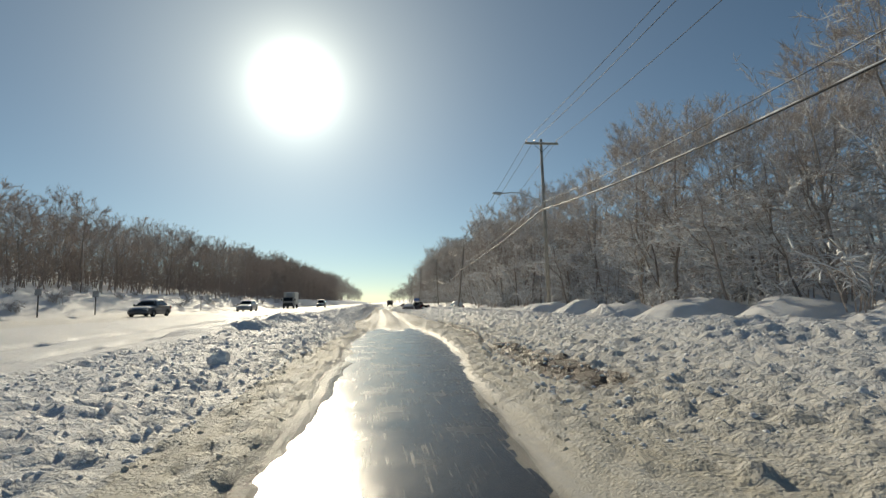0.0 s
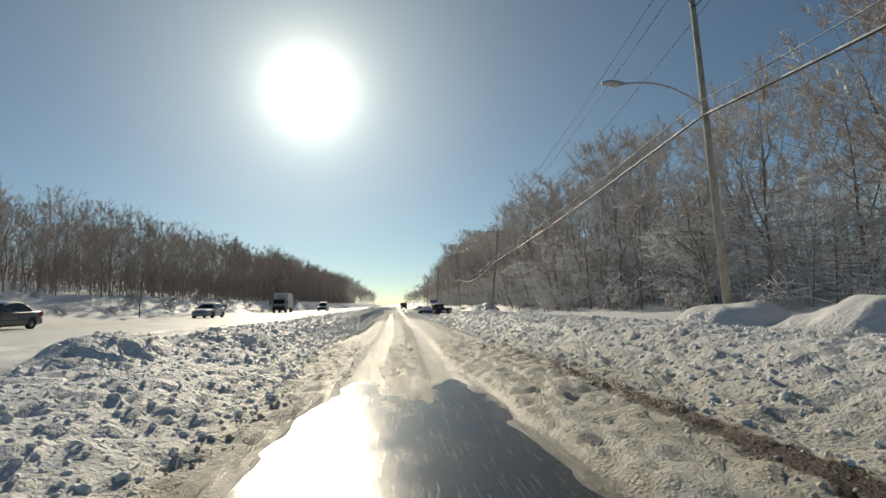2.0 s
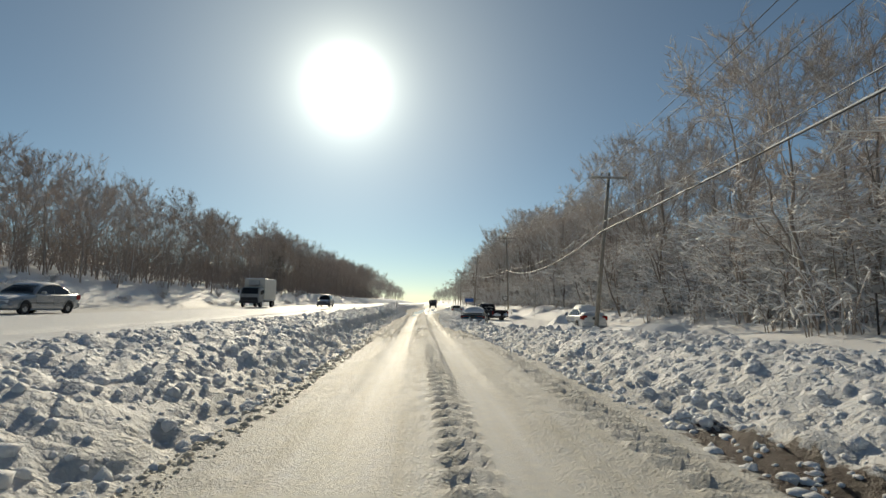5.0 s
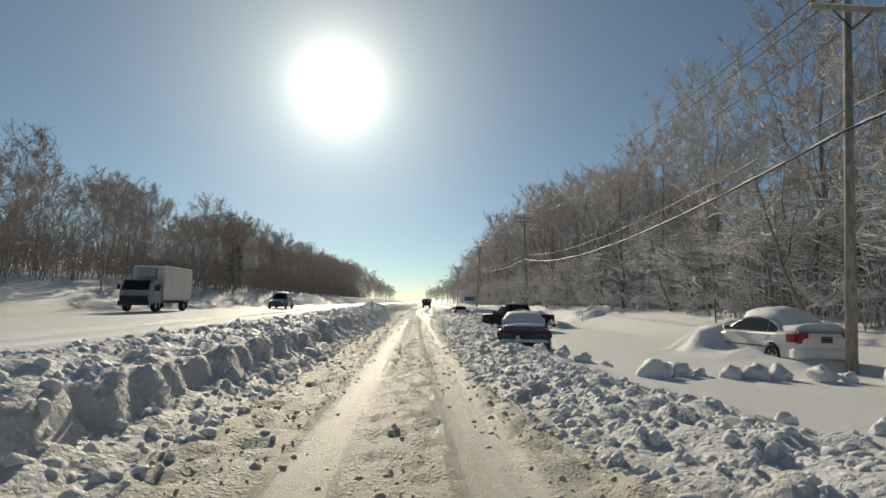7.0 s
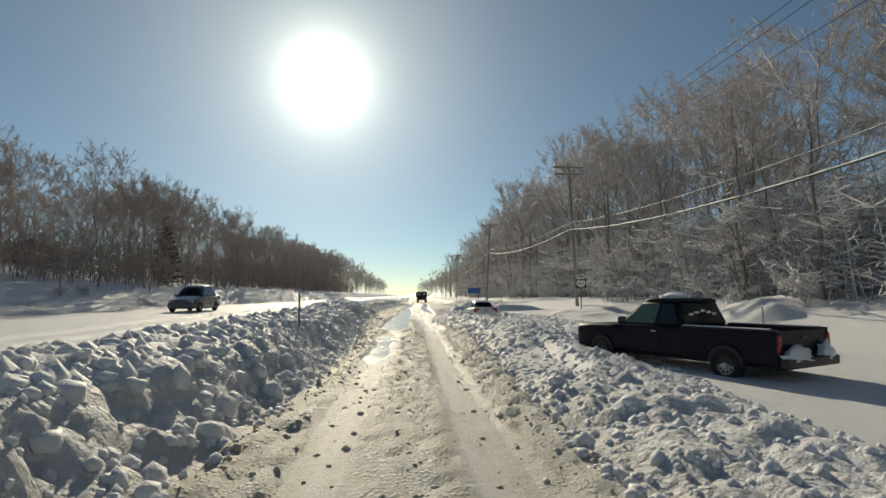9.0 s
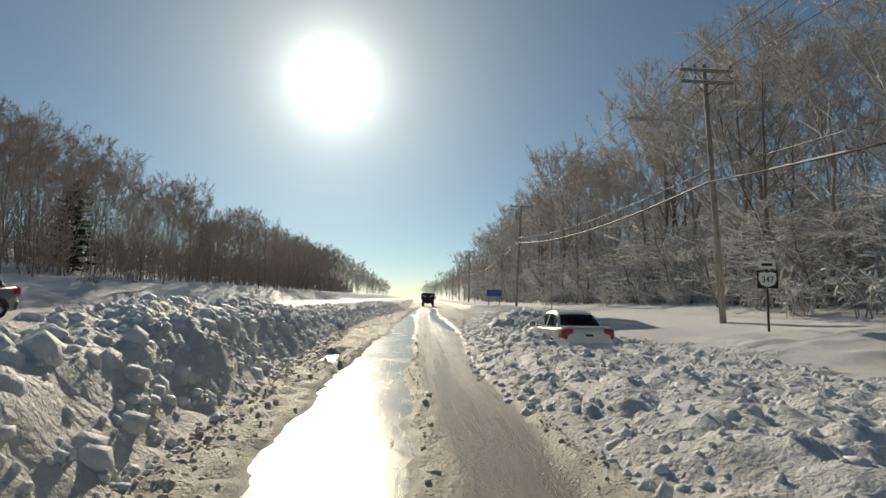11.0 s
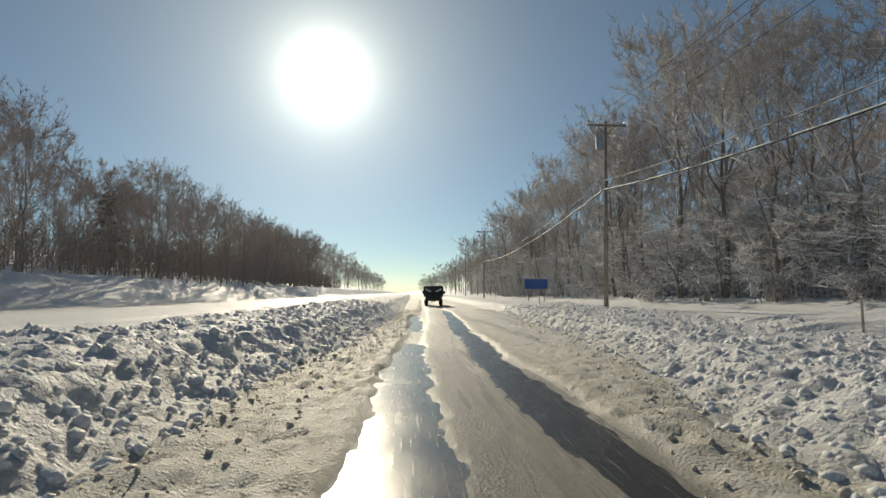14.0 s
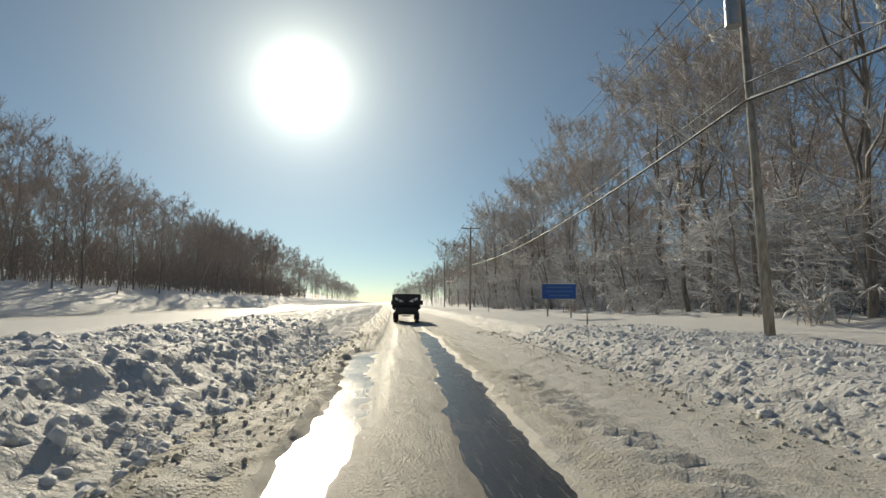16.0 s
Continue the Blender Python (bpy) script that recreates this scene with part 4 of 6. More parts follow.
for k, (x, y, h) in enumerate(((-28.5, 153.0, 7.5), (-30.5, 157.0, 9.0), (-33.0, 194.0, 9.0), (-34.5, 198.0, 10.0))):
    cedar(x, y, h, 40 + k)


# ---- snow-laden bushes ----
def bush_thing(seed, name, label, stems, h, heavy):
    rng = random.Random(seed)
    wood, white, twig, rime = [], [], [], []
    for _ in range(stems):
        a, ln = rng.uniform(0, 6.28), h * rng.uniform(0.6, 1.15)
        out = rng.uniform(0.25, 0.9)
        p, pts = Vector((rng.gauss(0, 0.25), rng.gauss(0, 0.25), -0.1)), []
        for i in range(6):
            pts.append(p.copy())
            d = Vector((math.cos(a) * out * (0.4 + 0.3 * i), math.sin(a) * out * (0.4 + 0.3 * i), 1.25 - 0.2 * i + rng.gauss(0, 0.12)))
            p = p + d.normalized() * (ln / 5)
            a += rng.gauss(0, 0.2)
        wood.append((pts, [0.02, 0.017, 0.014, 0.011, 0.008, 0.005]))
        white.append(([q + Vector((0, 0, 0.03)) for q in pts[1:]], [0.02 * heavy * rng.uniform(0.6, 1.6) for _ in pts[1:]]))
        for k in range(2, 6):
            for _ in range(3):
                d = Vector((rng.gauss(0, 1), rng.gauss(0, 1), rng.gauss(-0.1, 0.6))).normalized() * rng.uniform(0.15, 0.5)
                twig.append((pts[k], pts[k] + d, 0.009))
                for _ in range(1):
                    e = pts[k] + d * rng.uniform(0.3, 1)
                    g = e + Vector((rng.gauss(0, 0.12), rng.gauss(0, 0.12), rng.gauss(0.04, 0.1)))
                    rime.append((e, g, 0.014 * heavy))
                    twig.append((e, g + (g - e) * 0.4, 0.007))
                if rng.random() < 0.6:
                    g = heavy * rng.uniform(0.5, 1.6)
                    white.append(([pts[k] + d * 0.2, pts[k] + d * 0.6 + Vector((0, 0, 0.03)), pts[k] + d * 1.05], [0.015 * g, 0.04 * g, 0.01 * g]))
    ob = thing(name, label, "bush", "bushes along the wood")
    wv, wf = tubes(wood, 3)
    tv, tf = wisps(twig, seed)
    sv, sf = _joined(tubes(white, 3), wisps(rime, seed))
    tagged(part("brush", mesh_of("brush", np.concatenate([wv, tv]), [wf, tf + len(wv)], M_TWIG), None, ob), kind="stuff")
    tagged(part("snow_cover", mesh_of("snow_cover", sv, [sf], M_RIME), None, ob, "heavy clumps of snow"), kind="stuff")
    return ob


bushes = [bush_thing(700 + i, "snowy_bush", "arching bush bent under clumps of snow", 17, 1.9, 0.75) for i in range(3)]
light_bushes = [bush_thing(730 + i, "bare_bush", "low brown bush dusted with snow", 15, 1.3, 0.5) for i in range(2)]
y = 10.0
while y < 230:
    plant(rt.choice(bushes), right_edge(y) - 1.0 + rt.uniform(-1.3, 1.0), y, rt.uniform(0.7, 1.5))
    if rt.random() < 0.75:
        plant(rt.choice(bushes + light_bushes), right_edge(y) + 1.5 + rt.uniform(-0.5, 2.5), y + 0.9, rt.uniform(0.9, 1.8))
    y += rt.uniform(3.0, 5.0)
y = 18.0
while y < 160:
    plant(rt.choice(light_bushes), left_edge(y) + rt.uniform(0.5, 5.0), y, rt.uniform(0.5, 1.1))
    y += rt.uniform(2.2, 5.5)
for ob in bushes + light_bushes:
    forget(ob)


# ---- snow clods thrown by the plough ----
def ico():
    bm = bmesh.new()
    bmesh.ops.create_icosphere(bm, subdivisions=1, radius=1)
    v = np.array([p.co[:] for p in bm.verts])
    f = np.array([[q.index for q in face.verts] for face in bm.faces])
    bm.free()
    return v, f


def clods(name, label, n, seed, where, lo, hi, mat=M_SNOW):
    r = np.random.default_rng(seed)
    tv, tf = ico()
    xs, ys = where(r, n)
    base = land(xs, ys)[0]
    size = lo * (hi / lo) ** (r.random(n) ** 1.8) * along(ys, (0, 0.62), (24, 0.7), (40, 1.0), (400, 1.0))
    jag = 1 + 0.15 * r.standard_normal((n, len(tv), 1)).clip(-1.6, 1.6)
    sc = size[:, None, None] * r.uniform(0.7, 1.25, (n, 1, 3))
    a = r.uniform(0, 6.28, n)
    v = tv[None] * jag * sc
    v = np.stack([v[..., 0] * np.cos(a)[:, None] - v[..., 1] * np.sin(a)[:, None], v[..., 0] * np.sin(a)[:, None] + v[..., 1] * np.cos(a)[:, None], v[..., 2]], -1)
    v += np.stack([xs, ys, base - size * 0.22], -1)[:, None]
    f = tf[None] + (np.arange(n) * len(tv))[:, None, None]
    return tagged(new(name, mesh_of(name, v.reshape(-1, 3), [f.reshape(-1, 3)], mat)), label, "snow clods", kind="stuff")


def left_strip(r, n):
    y = 5 + 165 * r.random(n)
    w = along(y, (0, 4.2), (34, 4.4), (60, 3.2), (90, 3.0), (130, 3.0), (150, 3.6), (400, 3))
    return left_foot(y) - w * r.random(n) ** 1.25 + 0.1, y


def rubble_strip(r, n):
    y = 88 + 40 * r.random(n)
    return left_foot(y) - 0.15 - 2.1 * r.random(n), y


def right_strip(r, n):
    y = 5 + 165 * r.random(n)
    w = along(y, (0, 8.0), (34, 6.0), (40, 3.9), (60, 3.6), (72, 2.3), (90, 2.6), (112, 7.0), (122, 7.4), (127, 3.4), (140, 5.5), (400, 5))
    return right_foot(y) + w * r.random(n) ** 1.2 - 0.1, y


def lane_strip(r, n):
    y = 5 + 170 * r.random(n)
    l, g = left_foot(y), right_foot(y)
    pick = r.random(n)
    x = np.where(pick < 0.45, l + 1.2 * r.random(n) ** 1.6, np.where(pick < 0.85, g - 1.0 * r.random(n) ** 2, lane_mid(y) + 0.22 * r.standard_normal(n)))
    x = np.where((bare(x, y) > 0.3) | (film(x, y) > 0.4) | ((y > 37) & (y < 66)), l + 0.05 + 0.35 * r.random(n), x)
    return x, y


clods("snow_clods", "broken snow clods along the median bank", 17000, 1, left_strip, 0.03, 0.105)
clods("snow_clods", "broken snow clods along the kerbside bank", 21000, 2, right_strip, 0.026, 0.095)
clods("snow_lumps", "fist-sized to head-sized lumps of ploughed snow down the median bank", 1300, 4, rubble_strip, 0.06, 0.17)
clods("slush_crumbs", "small slush crumbs along the lane's edges", 13000, 3, lane_strip, 0.012, 0.055, M_SLUSH)


def snow_block(seed, x, y, s, label="large broken block of wind-packed snow"):
    rng = random.Random(seed)
    bm = bmesh.new()
    bmesh.ops.create_icosphere(bm, subdivisions=3, radius=1)
    for v in bm.verts:
        n = noise.noise(v.co * 1.3 + Vector((seed, 0, 0))) * 0.5 + noise.noise(v.co * 3.5 + Vector((0, seed, 0))) * 0.22
        v.co *= 1 + n
        v.co.z = max(v.co.z, -0.55)
    bmesh.ops.scale(bm, vec=(s * rng.uniform(0.9, 1.2), s * rng.uniform(0.8, 1.1), s * rng.uniform(0.8, 1.0)), verts=bm.verts)
    ob = part("snow_block", bm, M_SNOW, None, smooth=True)
    ob.matrix_basis = pose(x, y, gz(x, y) + s * (0.5 if s > 0.4 else 0.25), 0, 0, rng.uniform(0, 360))
    return tagged(ob, label, "snow block", "snow blocks in the clearing")


snow_block(3, 5.7, 78.1, 0.36, "round snow ball standing alone in the clearing")
for k, (x, y, s) in enumerate(((3.7, 80.6, 0.16), (4.1, 79.9, 0.22), (4.5, 79.4, 0.2), (4.9, 78.9, 0.14), (6.0, 78.4, 0.2), (6.4, 78.3, 0.26), (6.9, 78.3, 0.16), (7.5, 78.0, 0.22), (8.0, 77.9, 0.3), (8.5, 77.8, 0.24),
                               (9.3, 77.5, 0.3), (9.8, 77.4, 0.2), (10.6, 77.0, 0.32), (5.3, 73.4, 0.12), (6.2, 72.9, 0.1), (6.6, 73.2, 0.11), (-5.0, 12.6, 0.2),
                               (6.2, 117.6, 0.15), (5.4, 118.2, 0.13), (6.9, 118.6, 0.16), (7.6, 118.0, 0.12), (5.9, 119.2, 0.14), (4.1, 116.4, 0.12), (8.3, 119.6, 0.17), (7.2, 117.0, 0.1))):
    snow_block(20 + k, x, y, s)


# ---- poles, wires and lamps ----
def pole_thing(x, y, height, lean, lamp=False, arms=1, drum=False, label=""):
    """A timber utility pole; lean is how far its top stands off its foot, along x and y."""
    z = gz(x, y) - 0.3
    ob = thing("utility_pole", label or "weathered timber utility pole standing in deep snow", "utility pole", "utility poles along the road", at=pose(x, y, z))
    top = Vector((lean[0], lean[1], height - z))
    part("shaft", rod((0, 0, 0), top, 0.14, 0.10, 12), M_POLE, ob, smooth=True)
    for k in range(arms):
        c = top * (1 - (0.35 + 0.55 * k) / (height - z))
        arm = part("crossarm", box((2.5, 0.11, 0.13), c + Vector((0, -0.16, 0)), 0.015), M_POLE, ob)
        part("brace", rod(c + Vector((-0.65, -0.17, 0)), c + Vector((0, -0.15, -0.62)), 0.02, sides=6), M_DARKMETAL, ob)
        part("brace", rod(c + Vector((0.65, -0.17, 0)), c + Vector((0, -0.15, -0.62)), 0.02, sides=6), M_DARKMETAL, ob)
        for dx in (-1.15, -0.55, 1.15):
            bm = rod(c + Vector((dx, -0.16, 0.06)), c + Vector((dx, -0.16, 0.17)), 0.02, 0.02, 8)
            rod(c + Vector((dx, -0.16, 0.15)), c + Vector((dx, -0.16, 0.27)), 0.055, 0.035, 10, bm)
            part("insulator", bm, M_CERAMIC, arm, "brown ceramic insulator")
        part("snow_cap", box((2.45, 0.10, 0.04), c + Vector((0, -0.16, 0.083)), 0.02), M_SNOW, arm, "snow on the crossarm")
    part("cap", rod(top, top + Vector((0, 0, 0.06)), 0.12, 0.05, 12), M_SNOW, ob, "small cap of snow")
    if lamp:
        s = top * (lamp / (height - z))
        tip = s + Vector((-3.0, 0.0, 0.75))
        pts = [s.lerp(tip, t) + Vector((0, 0, 0.35 * math.sin(math.pi * t))) for t in (0, 0.2, 0.4, 0.6, 0.8, 1)]
        v, f = tubes([(pts, [0.035] * 6)], 8)
        arm = part("lamp_arm", mesh_of("lamp_arm", v, [f], M_METAL), None, ob, "curved metal lamp arm")
        rings = []
        for t, w, h in ((0, 0.05, 0.05), (0.1, 0.10, 0.07), (0.3, 0.15, 0.09), (0.55, 0.17, 0.10), (0.75, 0.12, 0.07), (0.85, 0.03, 0.03)):
            rings.append([tip + Vector((-t * 0.95, math.cos(a) * w, math.sin(a) * h)) for a in np.linspace(0, 6.283, 12, endpoint=False)])
        head = part("lamp_head", loft(rings), M_METAL, arm, "grey cobra-head street lamp", smooth=True)
        part("lens", loft([[tip + Vector((-0.32 + 0.14 * math.cos(a), 0.12 * math.sin(a), -0.08 - d)) for a in np.linspace(0, 6.283, 12, endpoint=False)] for d in (0, 0.05)]), M_CLEAR, arm)
        for dx, ln in ((-0.22, 0.16), (-0.4, 0.1), (-0.55, 0.07)):
            part("icicle", rod(tip + Vector((dx, 0, -0.1)), tip + Vector((dx, 0, -0.1 - ln)), 0.012, 0.002, 5), M_CLEAR, arm, "clear icicle")
    if drum:
        c = top * (drum / (height - z)) + Vector((-0.38, -0.05, 0))
        tank = part("transformer", rod(c - Vector((0, 0, 0.45)), c + Vector((0, 0, 0.45)), 0.24, 0.24, 16), M_METAL, ob, "grey transformer drum", smooth=False)
        part("lid", rod(c + Vector((0, 0, 0.45)), c + Vector((0, 0, 0.53)), 0.26, 0.12, 16), M_METAL, tank)
        for dx in (-0.1, 0.1):
            part("bushing", rod(c + Vector((dx, 0, 0.5)), c + Vector((dx, 0, 0.76)), 0.04, 0.025, 8), M_CERAMIC, tank)
    return Vector((x, y, z)), top


POLES = [(10.57, 35.2, 13.2, (0.15, 0.9), 7.5, 1, False), (11.2, 78.9, 10.3, (1.35, 0.8), False, 1, False), (14.3, 127.9, 12.3, (-0.3, 0.3), 8.55, 2, False),
         (12.55, 161.6, 12.2, (0.9, 1.5), False, 1, 10.4), (13.9, 214.0, 11.6, (0.2, 0.6), 8.0, 1, False), (17.0, 262.0, 11.6, (0.0, 0.0), False, 1, False),
         (19.5, 310.0, 11.6, (0.1, 0.0), False, 1, False), (9.2, -12.0, 13.0, (0.0, 0.0), False, 1, False)]
feet = [pole_thing(x, y, h, lean, lamp, arms, drum) for x, y, h, lean, lamp, arms, drum in POLES]
order = sorted(feet, key=lambda f: f[0].y)


def wire(name, label, a, b, sag, r, mat, snow=0.0):
    pts = [a.lerp(b, t) - Vector((0, 0, sag * 4 * t * (1 - t))) for t in np.linspace(0, 1, 29)]
    ob = thing(name, label, "overhead wire", "wires along the road")
    v, f = tubes([(pts, [r] * len(pts))], 6)
    part("strand", mesh_of("strand", v, [f], mat), None, ob)
    if snow:
        rng = random.Random(int(a.y * 7 + a.x))
        run, lines = [], []
        for k in range(140):
            t = k / 139
            p = a.lerp(b, t) - Vector((0, 0, sag * 4 * t * (1 - t) - r * 0.8))
            if rng.random() < 0.93:
                run.append((p, snow * rng.uniform(0.6, 1.35)))
            elif len(run) > 2:
                lines.append(run)
                run = []
        lines += [run] if len(run) > 2 else []
        v, f = tubes([([p for p, _ in q], [0.004, *[w for _, w in q[1:-1]], 0.004]) for q in lines], 6)
        part("snow_cover", mesh_of("snow_cover", v, [f], M_SNOW), None, ob, "ridge of snow clinging to the cable")
    return ob


ATT = [7.2, 7.9, 6.3, 6.8, 7.7, 6.4, 6.4, 6.4]
SAG = [0.95, 0.25, 1.4, 0.78, 0.95, 0.9, 0.9]
for i in range(len(order) - 1):
    (pa, ta), (pb, tb) = order[i], order[i + 1]
    za, zb = ATT[i], ATT[i + 1]
    at_a, at_b = pa + ta * ((za - pa.z) / ta.z), pb + tb * ((zb - pb.z) / tb.z)
    wire("cable", "thick black cable carrying a ridge of snow", at_a + Vector((-0.14, 0, 0)), at_b + Vector((-0.14, 0, 0)), SAG[i], 0.035, M_CABLE, 0.035)
    wire("cable", "thin black cable flecked with snow", at_a + Vector((-0.14, 0, 0.55)), at_b + Vector((-0.14, 0, 0.55)), SAG[i] * 0.85, 0.014, M_CABLE, 0.016)
    for dx in (-1.15, -0.55, 1.15):
        up = Vector((dx, -0.16, -0.08))
        wire("power_line", "thin bare power line between crossarms", pa + ta + up, pb + tb + up, 0.7, 0.016, M_CABLE)


# ---- signs and marker posts ----
def flat_text(body, size, mat, parent, m, name="lettering"):
    cu = bpy.data.curves.new(name, "FONT")
    cu.body, cu.size, cu.extrude, cu.align_x, cu.align_y = body, size, 0.002, "CENTER", "CENTER"
    tmp = bpy.data.objects.new("tmp", cu)
    scene.collection.objects.link(tmp)
    me = bpy.data.meshes.new_from_object(tmp.evaluated_get(bpy.context.evaluated_depsgraph_get()))
    bpy.data.objects.remove(tmp)
    me.materials.clear()
    me.materials.append(mat)
    return part(name, me, None, parent, m=m)


def info_sign(x, y, yaw):
    z = gz(x, y)
    ob = thing("roadside_sign", "blue rectangular roadside sign on two posts in the snow", "road sign", at=pose(x, y, z, 0, 0, yaw))
    for dx in (-0.75, 0.75):
        part("post", box((0.09, 0.09, 2.6), (dx, 0.05, 0.9), 0.01), M_POLE, ob)
    b = part("board", box((2.2, 0.03, 0.95), (0, 0, 1.65), 0.012), M_BLUE, ob, "blue reflective board")
    for dz, w in ((0.26, 1.6), (0.0, 1.8), (-0.26, 1.3)):
        part("lettering_bar", box((w, 0.006, 0.07), (0, -0.019, 1.65 + dz), 0), M_FADED, b)
    for a, sz in (((0, -0.018, 2.095), (2.1, 0.006, 0.025)), ((0, -0.018, 1.205), (2.1, 0.006, 0.025)), ((-1.05, -0.018, 1.65), (0.025, 0.006, 0.88)), ((1.05, -0.018, 1.65), (0.025, 0.006, 0.88))):
        part("border", box(sz, a, 0), M_FADED, b)
    part("snow_cap", box((2.1, 0.05, 0.06), (0, 0, 2.15), 0.025), M_SNOW, ob, "snow along the board's top edge")


def route_sign(x, y, yaw):
    z = gz(x, y)
    ob = thing("route_sign", "white and black route marker sign numbered 347", "road sign", at=pose(x, y, z, 0, 0, yaw))
    part("post", box((0.06, 0.06, 2.9), (0, 0.04, 1.0), 0.01), M_DARKMETAL, ob)
    b = part("board", box((0.76, 0.012, 0.62), (0, 0, 1.75), 0.004), M_BLACK, ob)
    out = [(-0.30, 0.22), (-0.12, 0.26), (0, 0.22), (0.12, 0.26), (0.30, 0.22), (0.33, 0.0), (0.24, -0.18), (0, -0.27), (-0.24, -0.18), (-0.33, 0.0)]
    part("shield", panel([(px, -0.007, 1.75 + pz) for px, pz in out], 0.004), M_SIGNWHITE, b, "white shield")
    flat_text("347", 0.30, M_BLACK, b, pose(0, -0.016, 1.74, 90, 0, 0))
    part("plaque", box((0.62, 0.012, 0.28), (0, 0, 2.26), 0.004), M_SIGNWHITE, ob, "small white plaque over the shield")
    part("arrow_bar", box((0.4, 0.006, 0.09), (0, -0.009, 2.26), 0), M_BLACK, ob)


def marker_post(x, y, h, w=0.05, label="thin metal marker post sticking out of the snow", plate=None):
    z = gz(x, y)
    ob = thing("marker_post", label, "marker post", "roadside posts", at=pose(x, y, z - 0.3))
    part("post", box((w, w * 0.7, h + 0.3), (0, 0, (h + 0.3) / 2), 0.006), M_DARKMETAL if h > 1.2 else M_POLE, ob)
    if plate:
        part("plate", box((plate, 0.012, plate), (0, -w * 0.5, h + 0.2), 0.004), M_METAL, ob, "small sign plate seen edge-lit")
    part("cap", box((w * 1.3, w, 0.03), (0, 0, h + 0.31), 0.012), M_SNOW, ob)


info_sign(13.4, 180.2, -4)
route_sign(13.0, 123.3, 0)
for x, y, h, p in ((-2.25, 99.5, 0.75, None), (13.9, 61.5, 1.5, 0.25), (13.6, 88.5, 1.7, None), (13.2, 105.0, 0.95, None), (11.0, 98.0 + 9, 0.8, None), (11.2, 143.5, 0.85, None),
                   (10.9, 170.0, 0.9, None), (13.2, 200.0, 1.5, 0.3)):
    marker_post(x, y, h, plate=p)
for x, y, p in ((-22.5, 31.0, 0.5), (-22.8, 36.5, 0.4), (-22.6, 43.0, 0.45), (-22.5, 67.0, 0.45)):
    marker_post(x, y, 1.9, 0.07, "tall sign post on the far verge", p)


# ---- vehicles: built facing +y, on the ground at z = 0 ----
def ring_x(y, w, z0, z1, r=0.12, n=3):
    """A rounded cross-section of half width w between heights z0 and z1."""
    pts = []
    for cx, cz, a0 in ((w - r, z1 - r, 0), (-w + r, z1 - r, 90), (-w + r, z0 + r, 180), (w - r, z0 + r, 270)):
        for k in range(n + 1):
            a = radians(a0 + 90 * k / n)
            pts.append((cx + r * math.cos(a), y, cz + r * math.sin(a)))
    return pts


def body_loft(stations):
    return loft([ring_x(*s) for s in stations])


def wheel(parent, x, y, r=0.31, w=0.2, rim=None):
    bm = bmesh.new()
    prof = [(r * 0.62, -w / 2), (r * 0.93, -w / 2), (r, -w * 0.32), (r, w * 0.32), (r * 0.93, w / 2), (r * 0.62, w / 2)]
    n = 24
    vs = [[bm.verts.new((x + dx, y + rr * math.cos(a), r + rr * math.sin(a))) for rr, dx in prof] for a in np.linspace(0, 6.2832, n, endpoint=False)]
    for i in range(n):
        a, b = vs[i], vs[(i + 1) % n]
        for k in range(len(prof)):
            bm.faces.new((a[k], a[(k + 1) % len(prof)], b[(k + 1) % len(prof)], b[k]))
    wob = thing_part(parent, "wheel")
    part("tyre", bm, M_RUBBER, wob, smooth=True)
    bm = rod((x - w * 0.30, y, r), (x + w * 0.30, y, r), r * 0.63, r * 0.63, 20)
    for sgn in (-1, 1):
        for k in range(10):
            a = k * 0.6283
            c = Vector((x + sgn * w * 0.31, y + r * 0.42 * math.cos(a), r + r * 0.42 * math.sin(a)))
            part("vent_hole", rod(c - Vector((0.004, 0, 0)), c + Vector((0.004, 0, 0)), r * 0.075, None, 8), M_RUBBER, wob) if r > 0.35 else None
    for sgn in (-1, 1):
        rod((x + sgn * w * 0.34, y, r), (x + sgn * w * 0.46, y, r), r * 0.22, r * 0.16, 12, bm)
    part("rim", bm, rim or M_METAL, wob, "plain metal rim with a raised hub")
    return wob


def thing_part(parent, name):
    ob = new(name)
    ob.parent = parent
    return ob


def window(name, pts, mat, parent):
    ob = part(name, panel(pts, 0.012), mat, parent)
    ob.visible_shadow = mat is not M_CLEARGLASS
    return ob


